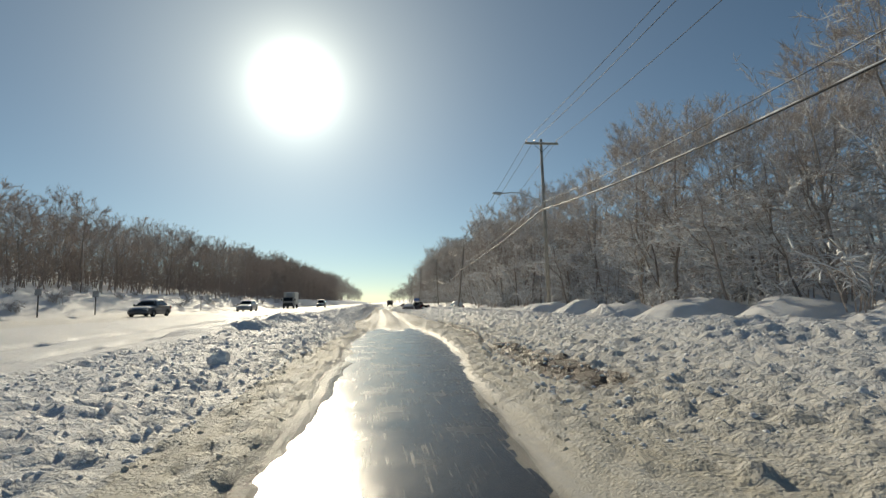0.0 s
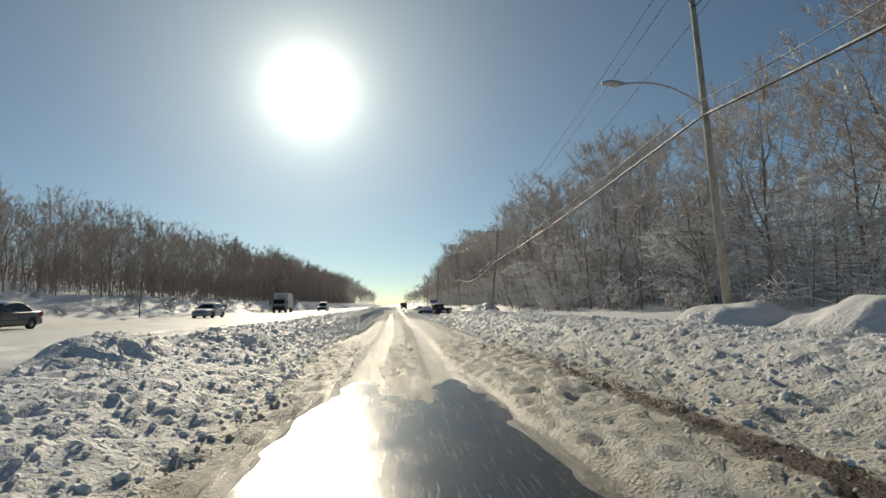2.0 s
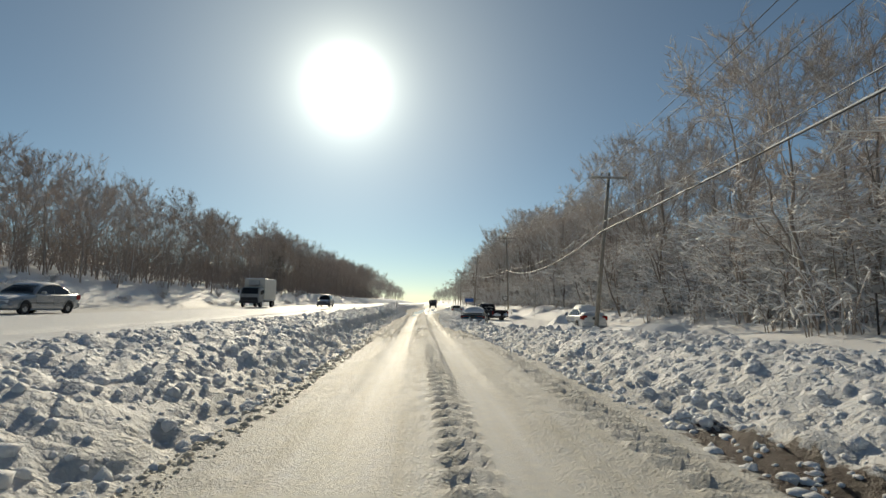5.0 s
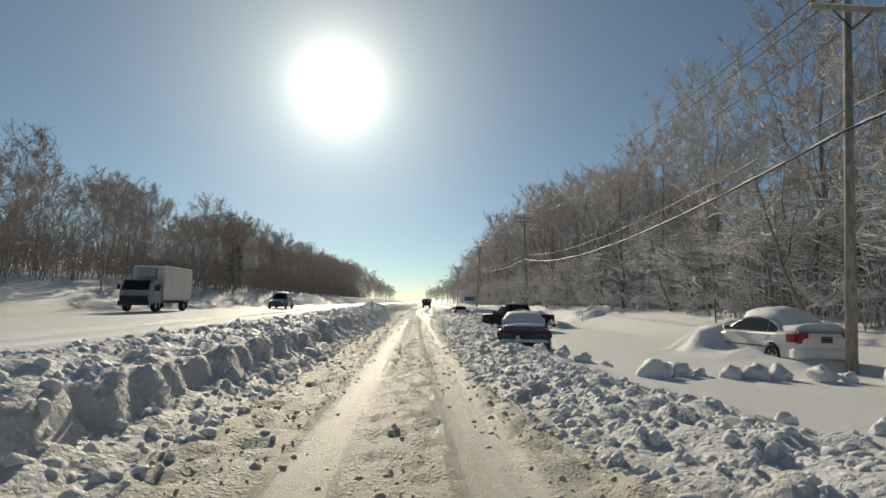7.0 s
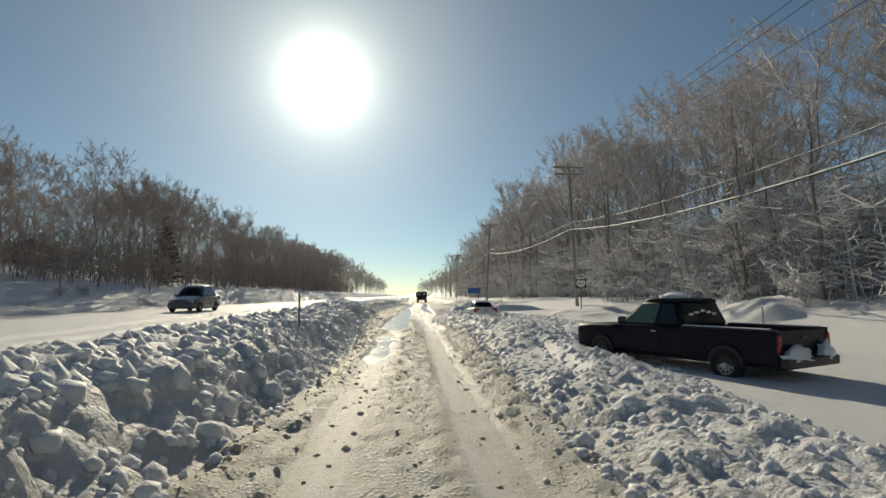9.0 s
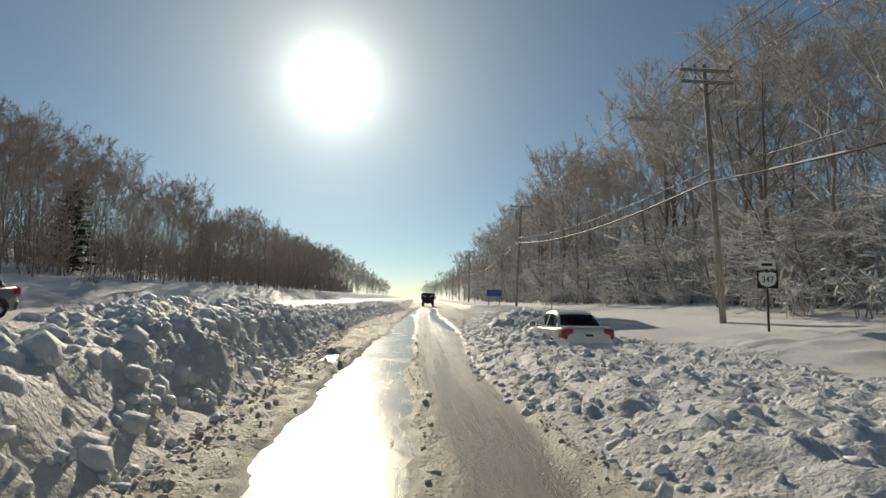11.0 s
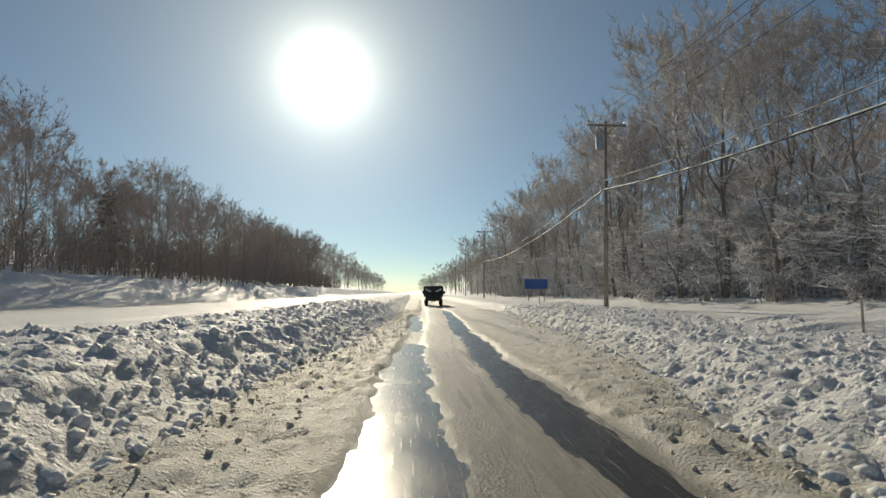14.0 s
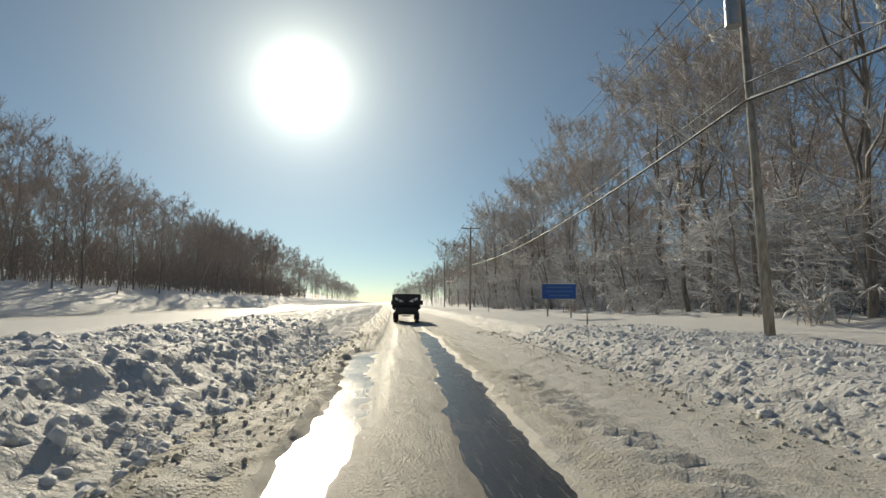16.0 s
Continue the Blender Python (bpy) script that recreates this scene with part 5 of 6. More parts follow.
def sedan(label, at, paint, glass, length=4.5, half=0.86, belt=0.92, roof=1.40, deck=0.98, coupe=False, snow=0.6, lamps=M_RED, plate=M_PLATE, wrap=False, hollow=False, one_window=False):
    """A car with body, greenhouse, glass, wheels, lights, bumpers and its load of snow; length runs along y."""
    h = length / 2
    ob = thing("parked_car", label, "car", "snowbound cars", at=at)
    st = [(-h, half * 0.80, 0.42, deck * 0.80, 0.10), (-h + 0.06, half * 0.92, 0.30, deck * 0.93, 0.12), (-h + 0.28, half * 0.985, 0.22, deck, 0.13), (-h + 0.95, half, 0.20, belt + 0.03, 0.13),
          (-0.2, half, 0.19, belt, 0.13), (h - 1.5, half, 0.19, belt - 0.02, 0.13), (h - 0.9, half * 0.99, 0.20, belt - 0.10, 0.13), (h - 0.35, half * 0.95, 0.22, belt - 0.18, 0.14),
          (h - 0.08, half * 0.84, 0.27, belt - 0.27, 0.13), (h, half * 0.70, 0.34, belt - 0.36, 0.10)]
    body = part("body", body_loft(st), paint, ob, smooth=True)
    # greenhouse: a rounded cabin, its sides leaning in, with glass let into it
    yr, yf = (-h + 0.62, h - 1.45) if not coupe else (-h + 0.58, h - 1.62)
    b, t = half - 0.06, half - 0.27
    zb, zt = belt - 0.04, roof
    crown = yr + (yf - yr) * (0.47 if not coupe else 0.43)

    def top(y):
        """Height of the roofline at y."""
        k = (y - crown) / ((yf - crown) if y > crown else (crown - yr))
        return zb + (zt - zb) * max(0.0, 1 - abs(k) ** (2.5 if not coupe else 2.3)) ** 0.80

    def side(z):
        return b - (b - t) * (z - zb) / (zt - zb)

    def slope(z, front):
        """The y at which the roofline passes height z."""
        lo, hi = (crown, yf) if front else (crown, yr)
        for _ in range(30):
            m = (lo + hi) / 2
            lo, hi = (m, hi) if top(m) > z else (lo, m)
        return lo

    zl, zh = zb + 0.07, zt - 0.10
    y_r, y_f = slope(zl + 0.04, False) + 0.16, slope(zl + 0.02, True) - 0.10
    pillar = y_r + (y_f - y_r) * (0.18 if one_window else 0.30 if coupe else 0.47)
    panes = [(slope(zl, False), slope(zh, False)), (slope(zh, True), slope(zl, True))]
    stations = [yr + (yf - yr) * (0.5 - 0.5 * math.cos(math.pi * k / 18)) for k in range(19)]
    if hollow:
        stations = sorted(stations + [pillar - 0.035, pillar + 0.035, y_r, y_f, *panes[0], *panes[1]])
    rings = []
    for y in stations:
        z1 = max(top(y), zb + 0.012)
        zc = zb + (z1 - zb) * 0.86
        w1, w2 = side(zc), side(z1) * 0.90
        half_ring = [(b, zb - 0.05), (b, zb), (side(zb + (z1 - zb) * 0.45), zb + (z1 - zb) * 0.45), (w1, zc), (w2, z1 - 0.012 * (z1 - zb)), (w2 * 0.5, z1 + 0.03 * (z1 - zb))]
        rings.append([(px, y, pz) for px, pz in half_ring] + [(-px, y, pz) for px, pz in half_ring[::-1]])
    shell = loft(rings, cap=not hollow)
    if hollow:
        def is_opening(face):
            c = face.calc_center_median()
            on_side = abs(c.x) > side(top(c.y)) * 0.93
            if on_side:
                return y_r < c.y < y_f and abs(c.y - pillar) > 0.03 and zl - 0.06 < c.z < top(c.y) - 0.07
            return abs(c.x) < side(top(c.y)) * 0.8 and any(p < c.y < q for p, q in panes)
        for face in shell.faces:
            face.normal_update()
        bmesh.ops.delete(shell, geom=[face for face in shell.faces if is_opening(face)], context="FACES_KEEP_BOUNDARY")
        bmesh.ops.solidify(shell, geom=shell.faces[:], thickness=0.02)
        part("parcel_shelf", box((2 * b - 0.12, yf - yr - 0.5, 0.03), (0, (yr + yf) / 2, belt + 0.015), 0.008), M_SEAT, ob, "dark cabin trim under the glass")
        for sx in (-0.36, 0.36):
            for sy, hi in ((0.25, 0.34), (-0.75, 0.24)):
                seat = part("seat_back", box((0.46, 0.14, hi), (sx, sy, belt + hi / 2), 0.05), M_SEAT, ob)
                part("headrest", box((0.24, 0.09, 0.13), (sx, sy, belt + hi + 0.05), 0.03), M_SEAT, seat)
    part("cabin", shell, paint, ob, smooth=not hollow)
    for nm, front in (("rear_window", False), ("windscreen", True)):
        ys = [slope(zl + (zh - zl) * k / 4, front) for k in range(5)]
        bmw = bmesh.new()
        rows = []
        for k in range(5):
            z = zl + (zh - zl) * k / 4
            w = side(z) * 0.86
            rows.append([bmw.verts.new((w * f, ys[k] + (0.014 if front else -0.014), z + 0.012 + 0.02 * (1 - f * f))) for f in (-1, -0.5, 0, 0.5, 1)])
        for r0, r1 in zip(rows, rows[1:]):
            for i in range(4):
                bmw.faces.new((r0[i], r0[i + 1], r1[i + 1], r1[i]))
        bmesh.ops.solidify(bmw, geom=bmw.faces[:], thickness=0.008)
        part(nm, bmw, M_GLASS if nm == "rear_window" and hollow else glass, ob, smooth=True).visible_shadow = glass is not M_CLEARGLASS
    for s in (-1, 1):
        for y0, y1 in ((y_r, pillar - 0.03), (pillar + 0.03, y_f)):
            lower = [(y, zl) for y in (y0, y1)]
            upper = [(y, max(zl + 0.012, min(top(y) - 0.085, zh))) for y in np.linspace(y1, y0, 7)]
            q = [(s * (side(z) + 0.006), y, z) for y, z in lower + upper]
            window("side_window", q if s > 0 else q[::-1], glass, ob)
        part("window_trim", rod((s * (side(zl) + 0.012), y_r, zl - 0.012), (s * (side(zl) + 0.012), y_f, zl - 0.012), 0.010, sides=6), M_PLASTIC if not coupe else M_CHROME, ob)
        door_y = ((yr + 0.45, yf - 1.15), (yf - 1.1, yf - 0.05)) if not coupe else ((yr + 0.75, yf - 0.1),)
        for y0, y1 in door_y:
            d = part("door", box((0.02, y1 - y0, belt - 0.40), (s * (half - 0.002), (y0 + y1) / 2, (belt + 0.30) / 2), 0.009), paint, ob)
            part("handle", box((0.03, 0.17, 0.03), (s * (half + 0.014), y0 + 0.18, belt - 0.17), 0.01), paint, d)
        part("trim", box((0.02, length * 0.5, 0.035), (s * (half + 0.012), 0, 0.52), 0.008), M_PLASTIC if not coupe else paint, ob)
        mir = part("mirror", box((0.20, 0.10, 0.14), (s * (half + 0.12), yf - 0.30, belt + 0.06), 0.04), M_PLASTIC if wrap or coupe else paint, ob)
        part("mirror_glass", box((0.15, 0.008, 0.10), (s * (half + 0.12), yf - 0.353, belt + 0.06), 0.004), M_CHROME, mir)
        w0 = half * (0.60 if coupe else 0.36)
        part("tail_light", box((w0, 0.10, 0.17 if coupe else 0.28), (s * (half * 0.94 - w0 / 2), -h + 0.055, deck - 0.19), 0.035), lamps, ob, "red tail light")
        part("tail_light", box((0.05, 0.32, 0.15 if coupe else 0.22), (s * (half - 0.025), -h + 0.24, deck - 0.19), 0.022), lamps, ob, "red tail light wrapped round the corner")
        part("headlight", box((0.34, 0.12, 0.14), (s * (half * 0.80 - 0.14), h - 0.10, belt - 0.34), 0.03), M_CLEAR, ob, "clear headlight")
    rear = part("bumper", body_loft([(-h - 0.035, half * 0.84, 0.32, 0.55, 0.09), (-h + 0.05, half * 0.95, 0.26, 0.59, 0.10), (-h + 0.3, half * 0.995, 0.24, 0.57, 0.09)]), paint, ob, smooth=True)
    part("bumper", body_loft([(h - 0.25, half * 0.95, 0.24, 0.52, 0.08), (h - 0.02, half * 0.86, 0.26, 0.54, 0.08), (h + 0.06, half * 0.7, 0.30, 0.50, 0.06)]), paint, ob, smooth=True)
    part("plate", box((0.34, 0.012, 0.17), (0, -h - 0.012 - (0 if coupe else 0.0), deck - 0.22), 0.004), plate, ob, "number plate with plain bars")
    part("plate_bar", box((0.24, 0.006, 0.06), (0, -h - 0.021, deck - 0.22), 0), M_BLACK, ob)
    part("deck_lid", box((half * 1.55, 0.62, 0.03), (0, -h + 0.42, deck + 0.005), 0.012), paint, ob)
    if coupe:
        part("spoiler", body_loft([(-h + 0.04, half * 0.76, deck + 0.03, deck + 0.075, 0.02), (-h + 0.2, half * 0.78, deck + 0.015, deck + 0.065, 0.02)]), paint, ob, "low rear spoiler")
        part("rear_panel", box((half * 1.78, 0.03, 0.40), (0, -h + 0.045, deck - 0.26), 0.012), M_PLASTIC, ob, "black rear panel between the lamps")
        part("valance", box((half * 1.5, 0.05, 0.26), (0, -h - 0.05, 0.44), 0.02), M_PLASTIC, rear, "dark rear valance")
        for k in range(7):
            part("badge_bar", box((0.075, 0.008, 0.05), (-0.42 + 0.14 * k, -h - 0.08, 0.48), 0.003), M_METAL, rear)
        part("ledge_snow", box((half * 1.75, 0.12, 0.09), (0.02, -h - 0.035, 0.64), 0.04), M_SNOW, rear, "line of snow on the bumper ledge")
        part("ledge_snow", box((0.13, 0.07, 0.16), (-0.22, -h - 0.03, 0.72), 0.05), M_SNOW, rear)
    for s in (-1, 1):
        for yy in (-h + 0.95, h - 0.88):
            wheel(ob, s * (half - 0.075), yy)
            arch = [(s * (half + 0.006), yy + 0.37 * math.cos(a), 0.31 + 0.37 * math.sin(a)) for a in np.linspace(0, math.pi, 10)]
            v, f = tubes([(arch, [0.022] * 10)], 5)
            part("wheel_arch", mesh_of("wheel_arch", v, [f], paint), None, ob)
            part("arch_gap", panel([(s * (half + 0.003), yy + 0.355 * math.cos(a), 0.31 + 0.355 * math.sin(a)) for a in np.linspace(0, math.pi, 12)], 0.004), M_PLASTIC, ob, "dark wheel well")
    if snow:
        rng = random.Random(int(length * 100 + half * 10))
        def cap(name, y0, y1, w, z, thick, seed):
            xs, ys = np.linspace(-1, 1, 13), np.linspace(0, 1, 13)
            X, Y = np.meshgrid(xs, ys)
            edge = np.clip((1 - np.abs(X) ** 4) * (1 - np.abs(2 * Y - 1) ** 6), 0, 1) ** 0.5
            Z = z(Y) + thick * edge * (0.75 + 0.5 * fbm(X * 1.6 + seed, Y * 2.4, 3, seed)) - 0.05 * (1 - edge)
            V = np.stack([X * w, y0 + (y1 - y0) * Y, Z], -1).reshape(-1, 3)
            i = np.arange(169).reshape(13, 13)
            Q = np.stack([i[:-1, :-1], i[:-1, 1:], i[1:, 1:], i[1:, :-1]], -1).reshape(-1, 4)
            low = V.copy()
            low[:, 2] = z(Y).ravel() - 0.06
            ring = np.r_[i[0], i[1:, -1], i[-1, -2::-1], i[-2:0:-1, 0]]
            side = np.stack([ring, np.roll(ring, -1), np.roll(ring, -1) + 169, ring + 169], 1)
            part(name, mesh_of(name, np.concatenate([V, low]), [Q, side], M_SNOW), None, ob, "thick rounded layer of snow")
        roofline = lambda Y, y0, y1: np.vectorize(top)(np.clip(y0 + (y1 - y0) * Y, yr + 0.02, yf - 0.02)) + 0.01
        c0, c1 = slope(zt - 0.10, False) - 0.12, slope(zt - 0.10, True) + 0.10
        if snow > 0.9:
            c0 = yr - 0.15
        cap("roof_snow", c0, c1, t + 0.07, lambda Y: roofline(Y, c0, c1), 0.24 * snow, 3)
        cap("deck_snow", -h + 0.08, yr + 0.32, half * 0.88, lambda Y: np.full_like(Y, deck + 0.0), 0.20 * snow, 5)
        cap("bonnet_snow", yf - 0.35, h - 0.2, half * 0.88, lambda Y: belt - 0.02 - 0.17 * Y, 0.26 * snow, 7)
        if 0.5 < snow <= 0.9:
            e0, e1 = yr - 0.05, slope(zb + 0.97 * (zt - zb), False)
            cap("rear_window_snow", e0, e1, t + 0.12, lambda Y: roofline(Y, e0, e1), 0.07, 9)
        if wrap:
            for s in (-1, 1):
                part("mirror_snow", box((0.2, 0.14, 0.10), (s * (half + 0.12), yf - 0.28, belt + 0.16), 0.045), M_SNOW, ob)
    return ob


def heap(ax, ay, height, seed, at):
    """A ragged little heap of snow."""
    bm = bmesh.new()
    bmesh.ops.create_icosphere(bm, subdivisions=3, radius=1)
    for v in bm.verts:
        v.co *= 1 + 0.55 * noise.noise(v.co * 2.2 + Vector((seed, 0, 0)))
        v.co = Vector((v.co.x * ax + at[0], v.co.y * ay + at[1], max(v.co.z, -0.15) * height + at[2]))
    return bm


def pickup(label, at, paint):
    ob = thing("pickup_truck", label, "pickup truck", "snowbound cars", at=at)
    h, w = 2.85, 0.97
    part("front_body", body_loft([(0.95, w, 0.42, 1.08, 0.1), (1.6, w, 0.42, 1.11, 0.10), (2.3, w * 0.99, 0.42, 1.10, 0.10), (2.75, w * 0.97, 0.42, 1.07, 0.12), (2.87, w * 0.93, 0.45, 1.02, 0.10)]), paint, ob, smooth=True)
    part("cab_body", body_loft([(-0.62, w, 0.40, 1.14, 0.08), (0.2, w, 0.40, 1.14, 0.08), (0.98, w, 0.40, 1.12, 0.08)]), paint, ob, smooth=True)
    b, t, zb, zt = w - 0.05, w - 0.22, 1.12, 1.76
    cab = [[(-b, -0.62, zb), (b, -0.62, zb), (b, 1.25, zb), (-b, 1.25, zb)], [(-t, -0.42, zt), (t, -0.42, zt), (t, 0.55, zt), (-t, 0.55, zt)]]
    bm = loft(cab)
    bmesh.ops.bevel(bm, geom=bm.edges[:], offset=0.05, segments=2, affect="EDGES")
    part("cab_top", bm, paint, ob, smooth=True)
    part("roof", loft([ring_x(y, ww, zt - 0.05, z, 0.03, 2) for y, ww, z in ((-0.48, t * 0.92, zt), (-0.3, t, zt + 0.05), (0.3, t, zt + 0.06), (0.62, t * 0.92, zt))]), paint, ob, smooth=True)

    def lp(p, q, k):
        return tuple(p[i] + (q[i] - p[i]) * k for i in range(3))

    for s in (-1, 1):
        lo_r, lo_f, hi_r, hi_f = (s * b, -0.62, zb), (s * b, 1.25, zb), (s * t, -0.42, zt), (s * t, 0.55, zt)
        for c0, c1, mat in ((0.06, 0.36, M_GLASS), (0.41, 0.92, M_GLASS_G)):
            q = [lp(lp(lo_r, lo_f, c0), lp(hi_r, hi_f, c0), 0.10), lp(lp(lo_r, lo_f, c1), lp(hi_r, hi_f, c1), 0.10), lp(lp(lo_r, lo_f, c1), lp(hi_r, hi_f, c1), 0.85), lp(lp(lo_r, lo_f, c0), lp(hi_r, hi_f, c0), 0.85)]
            q = [(p[0] + s * 0.005, p[1], p[2]) for p in q]
            window("side_window", q if s > 0 else q[::-1], mat, ob)
        d = part("door", box((0.02, 1.12, 0.62), (s * (w - 0.001), 0.52, 0.80), 0.009), paint, ob)
        part("handle", box((0.03, 0.16, 0.035), (s * (w + 0.014), 0.1, 1.0), 0.01), M_CHROME, d)
        mir = part("mirror", box((0.24, 0.1, 0.2), (s * (w + 0.13), 0.98, 1.24), 0.04), M_PLASTIC, ob)
        part("mirror_glass", box((0.18, 0.01, 0.15), (s * (w + 0.13), 0.926, 1.24), 0.004), M_CHROME, mir)
        part("bed_side", box((0.09, 2.2, 0.68), (s * (w - 0.045), -1.74, 0.80), 0.03), paint, ob)
        rail = part("bed_rail", box((0.12, 2.2, 0.04), (s * (w - 0.06), -1.74, 1.155), 0.015), M_PLASTIC, ob)
        part("rail_snow", box((0.10, 2.0, 0.03), (s * (w - 0.06), -1.7, 1.18), 0.014), M_SNOW, rail, "thin line of snow")
        part("tail_light", box((0.10, 0.10, 0.36), (s * (w - 0.06), -h + 0.03, 0.88), 0.02), M_RED, ob, "tall red tail light")
        part("headlight", box((0.36, 0.10, 0.2), (s * (w - 0.24), h - 0.08, 0.76), 0.03), M_CLEAR, ob)
        for yy in (-1.72, 1.88):
            wheel(ob, s * (w - 0.09), yy, 0.355, 0.25, M_METAL)
            arch = [(s * (w + 0.008), yy + 0.45 * math.cos(a), 0.38 + 0.45 * math.sin(a)) for a in np.linspace(0, math.pi, 12)]
            v, f = tubes([(arch, [0.035] * 12)], 6)
            part("wheel_arch", mesh_of("wheel_arch", v, [f], paint), None, ob)
            part("arch_gap", panel([(s * (w + 0.004), yy + 0.43 * math.cos(a), 0.38 + 0.43 * math.sin(a)) for a in np.linspace(0, math.pi, 12)], 0.004), M_PLASTIC, ob, "dark wheel well")
    q = [(-b + 0.12, -0.616, zb + 0.08), (b - 0.12, -0.616, zb + 0.08), (t - 0.1, -0.44, zt - 0.08), (-t + 0.1, -0.44, zt - 0.08)]
    rw = window("rear_window", [(p[0], p[1] - 0.012, p[2]) for p in q], M_GLASS, ob)
    for k in range(5):
        part("lettering_bar", box((0.16, 0.006, 0.06), (-0.44 + 0.22 * k, -0.575, zt - 0.26 - 0.04 * abs(k - 2)), 0, ), M_SIGNWHITE, rw)
    window("windscreen", [(b - 0.1, 1.21, zb + 0.07), (-b + 0.1, 1.21, zb + 0.07), (-t + 0.06, 0.63, zt - 0.06), (t - 0.06, 0.63, zt - 0.06)], M_GLASS, ob)
    part("bed_floor", box((1.8, 2.2, 0.06), (0, -1.74, 0.62), 0.01), M_PLASTIC, ob)
    tg = part("tailgate", box((1.74, 0.07, 0.58), (0, -h + 0.05, 0.85), 0.02), paint, ob)
    part("tailgate_handle", box((0.2, 0.02, 0.07), (0, -h + 0.005, 1.0), 0.01), M_PLASTIC, tg)
    bp = part("rear_bumper", box((1.85, 0.2, 0.2), (0, -h - 0.1, 0.5), 0.04), M_DARKMETAL, ob)
    part("bumper_snow", heap(0.45, 0.12, 0.26, 4, (-0.45, -h - 0.09, 0.58)), M_SNOW, bp, "snow heaped on the bumper step", smooth=True)
    part("bumper_snow", heap(0.24, 0.12, 0.3, 8, (0.62, -h - 0.09, 0.58)), M_SNOW, bp, smooth=True)
    part("front_bumper", box((1.9, 0.18, 0.22), (0, h + 0.02, 0.52), 0.05), M_CHROME, ob)
    part("underbody", box((1.5, 5.2, 0.12), (0, 0, 0.40), 0.03), M_RUBBER, ob)
    part("roof_snow", heap(0.5, 0.35, 0.13, 12, (-0.05, 0.1, zt + 0.06)), M_SNOW, ob, "small patch of snow on the roof", smooth=True)
    part("bed_snow", box((1.7, 2.1, 0.35), (0, -1.74, 0.80), 0.1), M_SNOW, ob, "snow filling the load bed")
    return ob


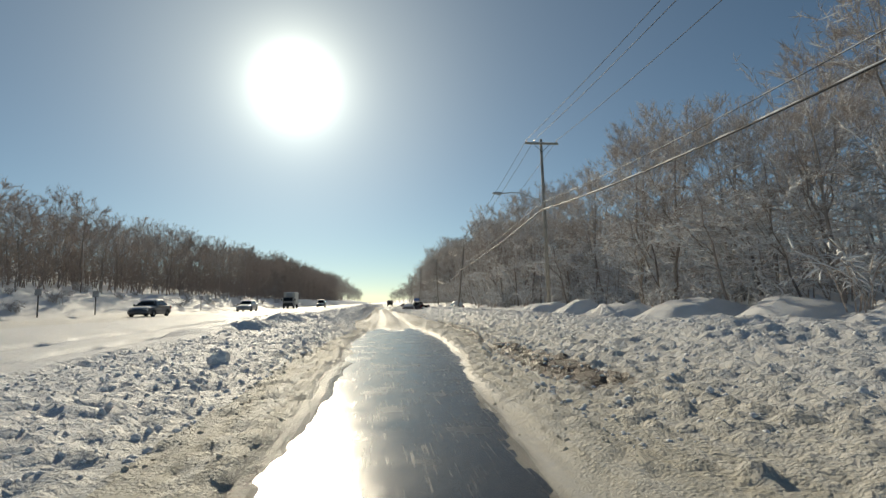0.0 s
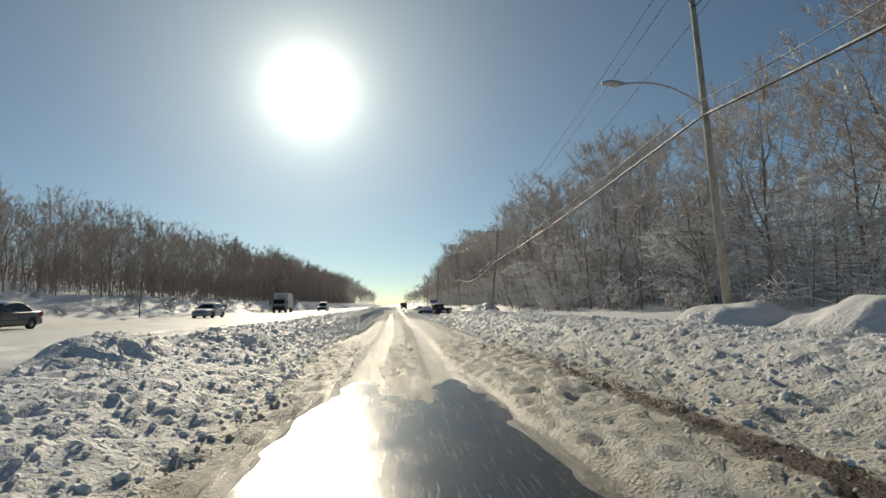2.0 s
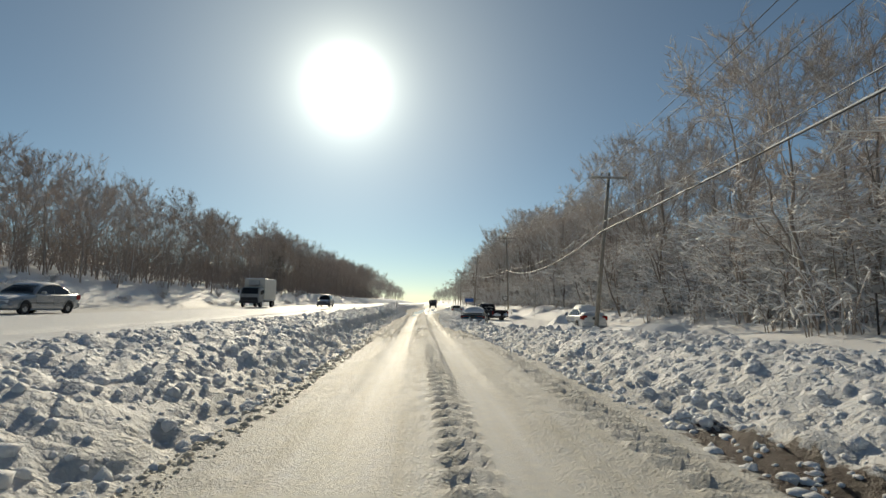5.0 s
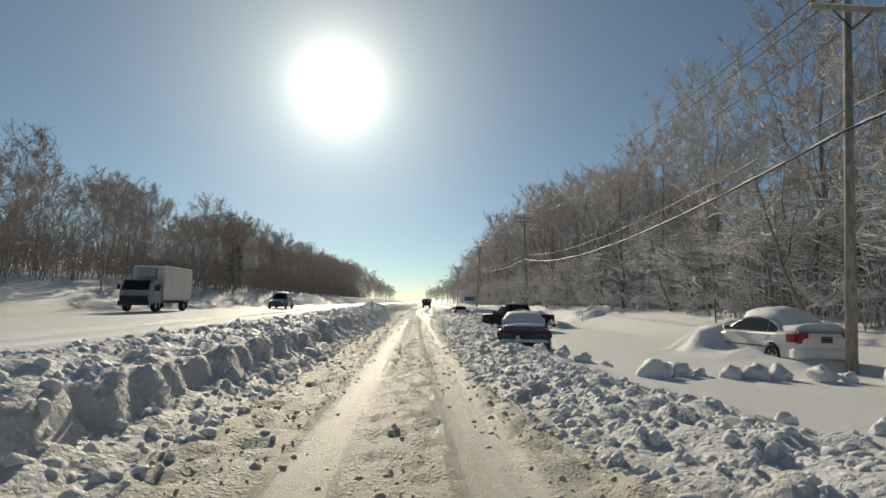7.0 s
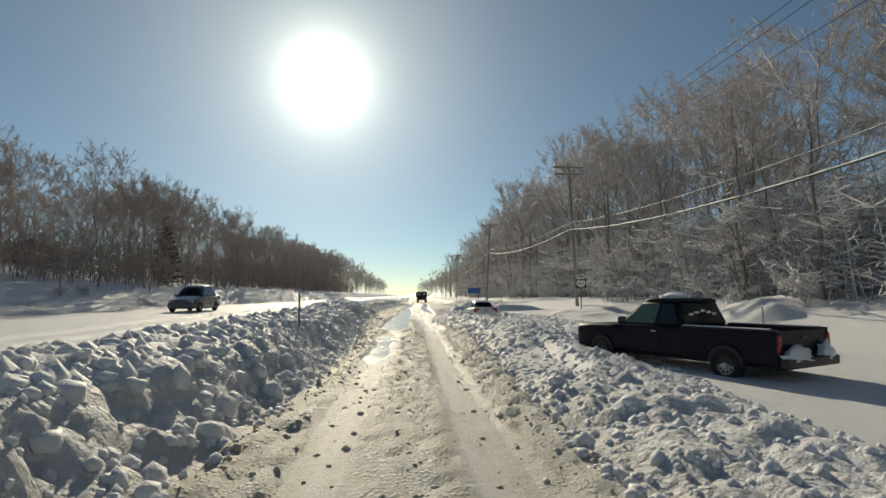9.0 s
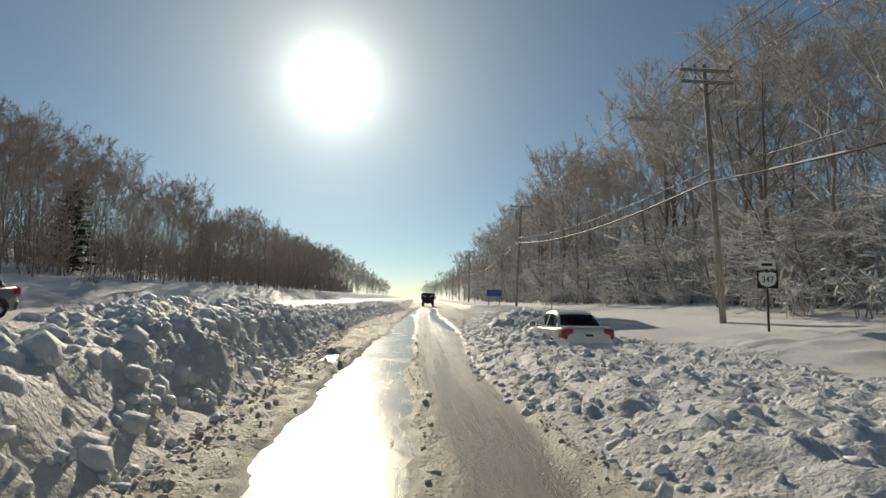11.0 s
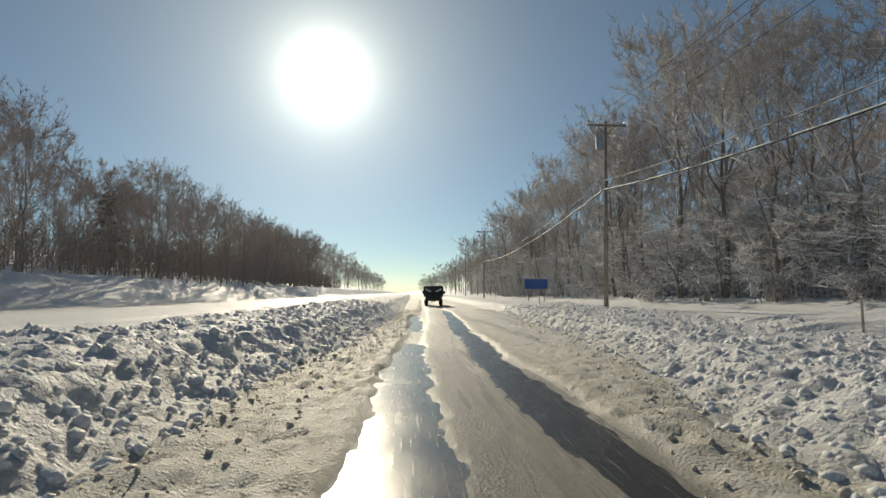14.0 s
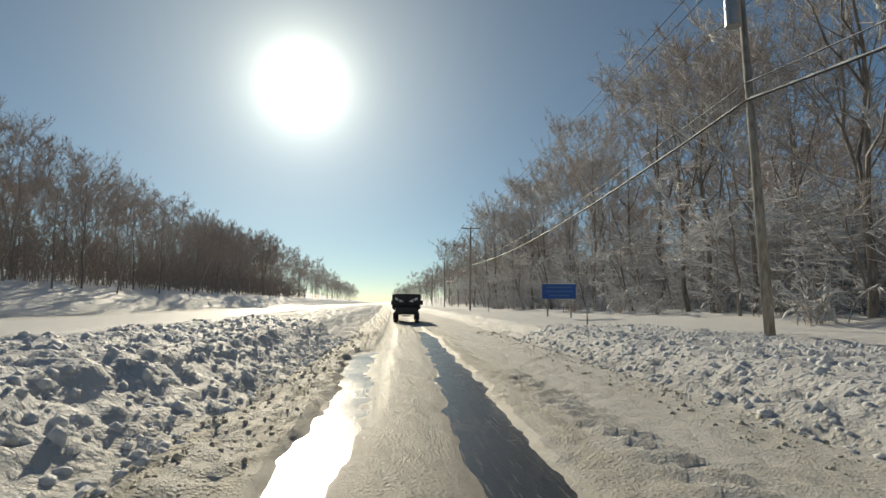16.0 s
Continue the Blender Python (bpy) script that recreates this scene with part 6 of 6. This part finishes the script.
def truck(name, label, at, cab_paint, box_paint, length, width, top, cargo, cab_top, group=""):
    """A lorry: cab, load body, chassis, wheels and lamps. cargo: 'box' or 'tipper'."""
    ob = thing(name, label, "truck", group, at=at)
    h, w = length / 2, width / 2
    part("chassis", box((w * 1.1, length - 0.5, 0.2), (0, 0, 0.72), 0.03), M_DARKMETAL, ob)
    c0 = h - 1.75
    part("cab", body_loft([(c0, w * 0.9, 0.55, cab_top, 0.12), (c0 + 0.8, w * 0.92, 0.5, cab_top + 0.04, 0.14), (h - 0.42, w * 0.91, 0.5, cab_top if cargo == "box" else 1.5, 0.14), (h - 0.12, w * 0.9, 0.5, 1.62 if cargo == "box" else 1.4, 0.12), (h, w * 0.86, 0.55, 1.35, 0.12)]), cab_paint, ob, smooth=True)
    window("windscreen", [(w * 0.80, h - 0.07, 1.52), (-w * 0.80, h - 0.07, 1.52), (-w * 0.76, h - 0.375, cab_top - 0.06), (w * 0.76, h - 0.375, cab_top - 0.06)] if cargo == "box" else
           [(w * 0.76, h - 0.5, 1.62), (-w * 0.76, h - 0.5, 1.62), (-w * 0.74, h - 0.8, cab_top - 0.1), (w * 0.74, h - 0.8, cab_top - 0.1)], M_GLASS, ob)
    part("bumper", box((w * 1.8, 0.2, 0.3), (0, h + 0.02, 0.62), 0.05), M_DARKMETAL if cargo == "box" else M_PLASTIC, ob)
    for s in (-1, 1):
        q = [(s * w * 0.925, c0 + 0.35, 1.45), (s * w * 0.925, c0 + 1.2, 1.45), (s * w * 0.90, c0 + 1.05, cab_top - 0.2), (s * w * 0.90, c0 + 0.35, cab_top - 0.2)]
        window("side_window", q if s > 0 else q[::-1], M_GLASS, ob)
        part("door", box((0.02, 0.98, 0.75), (s * w * 0.925, c0 + 0.75, 1.02), 0.008), cab_paint, ob)
        arm = part("mirror_arm", rod((s * w * 0.9, c0 + 1.25, cab_top - 0.45), (s * (w + 0.28), c0 + 1.25, cab_top - 0.45), 0.02, sides=6), M_DARKMETAL, ob)
        part("mirror", box((0.2, 0.08, 0.36), (s * (w + 0.22), c0 + 1.2, cab_top - 0.5), 0.03), M_PLASTIC, arm)
        part("headlight", box((0.28, 0.08, 0.2), (s * w * 0.66, h - 0.02, 0.95), 0.03), M_CLEAR, ob)
        part("tail_light", box((0.14, 0.06, 0.12), (s * w * 0.78, -h - 0.01, 0.78), 0.02), M_RED, ob, "red tail light")
        wheel(ob, s * (w - 0.2), h - 1.0, 0.40, 0.24, M_METAL)
        wheel(ob, s * (w - 0.2), -h + 1.1, 0.40, 0.3, M_METAL)
        part("mudflap", box((0.4, 0.02, 0.45), (s * (w - 0.22), -h + 0.55, 0.45), 0.005), M_RUBBER, ob)
    y0, y1 = -h, c0 - 0.1
    if cargo == "box":
        b = part("cargo_box", box((width, y1 - y0, top - 0.85), (0, (y0 + y1) / 2, (top + 0.85) / 2), 0.03), box_paint, ob, "plain cream cargo box")
        for s in (-1, 1):
            part("rail", box((0.03, y1 - y0, 0.09), (s * w, (y0 + y1) / 2, 0.90), 0.008), M_METAL, b)
            part("rail", box((0.03, y1 - y0, 0.07), (s * w, (y0 + y1) / 2, top - 0.04), 0.008), M_METAL, b)
        part("cooling_unit", box((1.2, 0.35, 0.6), (0, y1 + 0.17, top - 0.45), 0.05), M_METAL, ob, "cooling unit over the cab")
        part("roof_snow", box((width - 0.1, y1 - y0 - 0.1, 0.10), (0, (y0 + y1) / 2, top + 0.04), 0.045), M_SNOW, ob, "layer of snow on the roof")
        part("grille", box((w * 1.62, 0.05, 0.42), (0, h + 0.0, 0.92), 0.02), M_PLASTIC, ob, "dark lower front panel")
        part("bumper_skirt", box((w * 1.75, 1.3, 0.3), (0, h - 0.6, 0.66), 0.05), M_DARKMETAL, ob)
    else:
        for s in (-1, 1):
            part("side_board", box((0.08, y1 - y0, top - 1.0), (s * (w - 0.04), (y0 + y1) / 2, (top + 1.0) / 2), 0.02), box_paint, ob)
            for k in range(4):
                part("stake", box((0.06, 0.1, top - 1.05), (s * (w + 0.02), y0 + 0.3 + k * (y1 - y0 - 0.6) / 3, (top + 1.0) / 2), 0.012), box_paint, ob)
        part("head_board", box((width - 0.1, 0.08, top - 0.9), (0, y1, (top + 1.1) / 2), 0.02), box_paint, ob)
        part("bed_floor", box((width - 0.1, y1 - y0, 0.12), (0, (y0 + y1) / 2, 1.0), 0.02), box_paint, ob)
        gate = part("tailgate", box((width - 0.12, 0.08, top - 1.35), (0, y0 - 0.02, (top + 1.25) / 2 + 0.05), 0.02), box_paint, ob)
        for k in range(3):
            part("rib", box((0.07, 0.05, top - 1.4), (-w * 0.55 + w * 0.55 * k, y0 - 0.08, (top + 1.3) / 2), 0.012), box_paint, gate)
        part("load", box((width - 0.25, y1 - y0 - 0.2, 0.5), (0, (y0 + y1) / 2, 1.3), 0.15), M_DUMP, ob, "load of dark grit")
        for s in (-1, 1):
            part("caked_snow", panel([(s * 0.15, y0 - 0.07, 1.55), (s * 0.80, y0 - 0.07, 1.85), (s * 0.80, y0 - 0.07, 1.68), (s * 0.42, y0 - 0.07, 1.47)][::s], 0.05), M_SNOW, gate, "snow caked in the gate's corner")
        part("spreader", box((width * 0.75, 0.4, 0.42), (0, y0 - 0.2, 0.95), 0.05), M_DARKMETAL, ob, "dark spreader unit under the gate")
        part("spinner", rod((0, y0 - 0.35, 0.5), (0, y0 - 0.35, 0.56), 0.3, 0.3, 14), M_DARKMETAL, ob)
        part("rear_bar", box((width * 0.9, 0.1, 0.16), (0, y0 - 0.02, 0.72), 0.02), M_DARKMETAL, ob)
        part("beacon", rod((0, c0 + 0.6, cab_top + 0.03), (0, c0 + 0.6, cab_top + 0.2), 0.08, 0.06, 10), M_AMBER, ob, "amber roof beacon")
    return ob


def sized(x, y, z, turn, sx, sy, sz):
    return pose(x, y, z, 0, 0, turn) @ Matrix.Diagonal((sx, sy, sz, 1))


sedan("teal two-door coupe half buried, roof and boot under snow", sized(4.16, 84.85, -0.35, -11, 0.95, 0.95, 1.02), M_TEAL, M_GLASS, 4.6, 0.91, 0.92, 1.34, 1.0, coupe=True, snow=0.75, lamps=M_DARKRED)
sedan("white coupe drifted in under a thick cap of snow", sized(11.5, 82.3, -0.24, 2, 1, 1, 1.05), M_WHITE, M_GLASS, 4.5, 0.89, 0.92, 1.38, 1.0, snow=1.0, wrap=True, plate=M_GREYCAR, one_window=True)
sedan("white four-door saloon stuck in ploughed snow, wheels buried", sized(5.48, 122.3, -0.29, 3.5, 0.90, 0.87, 1.0), M_WHITE, M_CLEARGLASS, 4.45, 0.85, 0.92, 1.40, 1.0, snow=0.0, wrap=True, plate=M_SIGNWHITE, hollow=True)
pickup("black extended-cab pickup abandoned askew in the snow", sized(6.91, 99.24, -0.28, 23.5, 0.95, 0.945, 0.93), M_NAVY)
truck("box_truck", "white cab box truck with cream cargo box on the far road", pose(-17.6, 104.0, gz(-17.6, 104), 0, 0, 180) @ Matrix.Scale(0.93, 4), M_CABGREY, M_BOX, 6.6, 2.3, 3.25, "box", 2.25)
truck("dump_truck", "dark dirty gritting truck with snow caked on its tailgate", pose(4.25, 188.5, gz(4.25, 188.5) - 0.02, 0, 0, -4), M_GREYCAR, M_DUMP, 5.6, 1.95, 2.05, "tipper", 1.95)


def far_car(label, x, y, paint, suv=False):
    return sedan(label, pose(x, y, gz(x, y) - 0.02, 0, 0, 180), paint, M_GLASS, 4.6, 0.9, 1.0 if suv else 0.92, 1.72 if suv else 1.42, 1.08 if suv else 0.98, snow=0.25)


far_car("dark grey estate car on the far carriageway", -20.3, 47.0, M_GREYCAR)
far_car("silver car on the far carriageway", -18.0, 71.0, M_SILVER)
far_car("grey car with a dusting of snow on the far carriageway", -13.6, 123.0, M_GREYCAR, True)


# ---- the house behind the far trees ----
def house(x, y):
    z = gz(x, y) - 0.9
    ob = thing("house", "small brown house with a snowy roof behind the trees", "house", at=pose(x, y, z, 0, 0, 8))
    part("wall", box((5, 6, 2.6), (0, 0, 1.3), 0.02), M_SIDING, ob)
    rr = [[(-2.8, yy, 2.6), (0, yy, 4.0), (2.8, yy, 2.6), (2.8, yy, 2.45), (-2.8, yy, 2.45)] for yy in (-3.3, 3.3)]
    roof = part("roof", loft(rr), M_DARKMETAL, ob)
    rs = [[(-2.85, yy, 2.62), (0, yy, 4.02), (2.85, yy, 2.62), (2.85, yy, 2.9), (0, yy, 4.32), (-2.85, yy, 2.9)] for yy in (-3.35, 3.35)]
    part("roof_snow", loft(rs), M_SNOW, roof, "thick snow on the roof")
    part("chimney", box((0.6, 0.6, 1.3), (-0.8, 1, 4.1), 0.03), M_SIDING, roof)
    for yy in (-1.6, 1.6):
        wdw = part("window", box((0.06, 1.3, 1.2), (2.52, yy, 1.4), 0.01), M_SIGNWHITE, ob)
        part("pane", box((0.03, 1.1, 1.0), (2.55, yy, 1.4), 0.005), M_GLASS, wdw)


house(-42, 152)
house(-43, 262)
house(-40, 292)
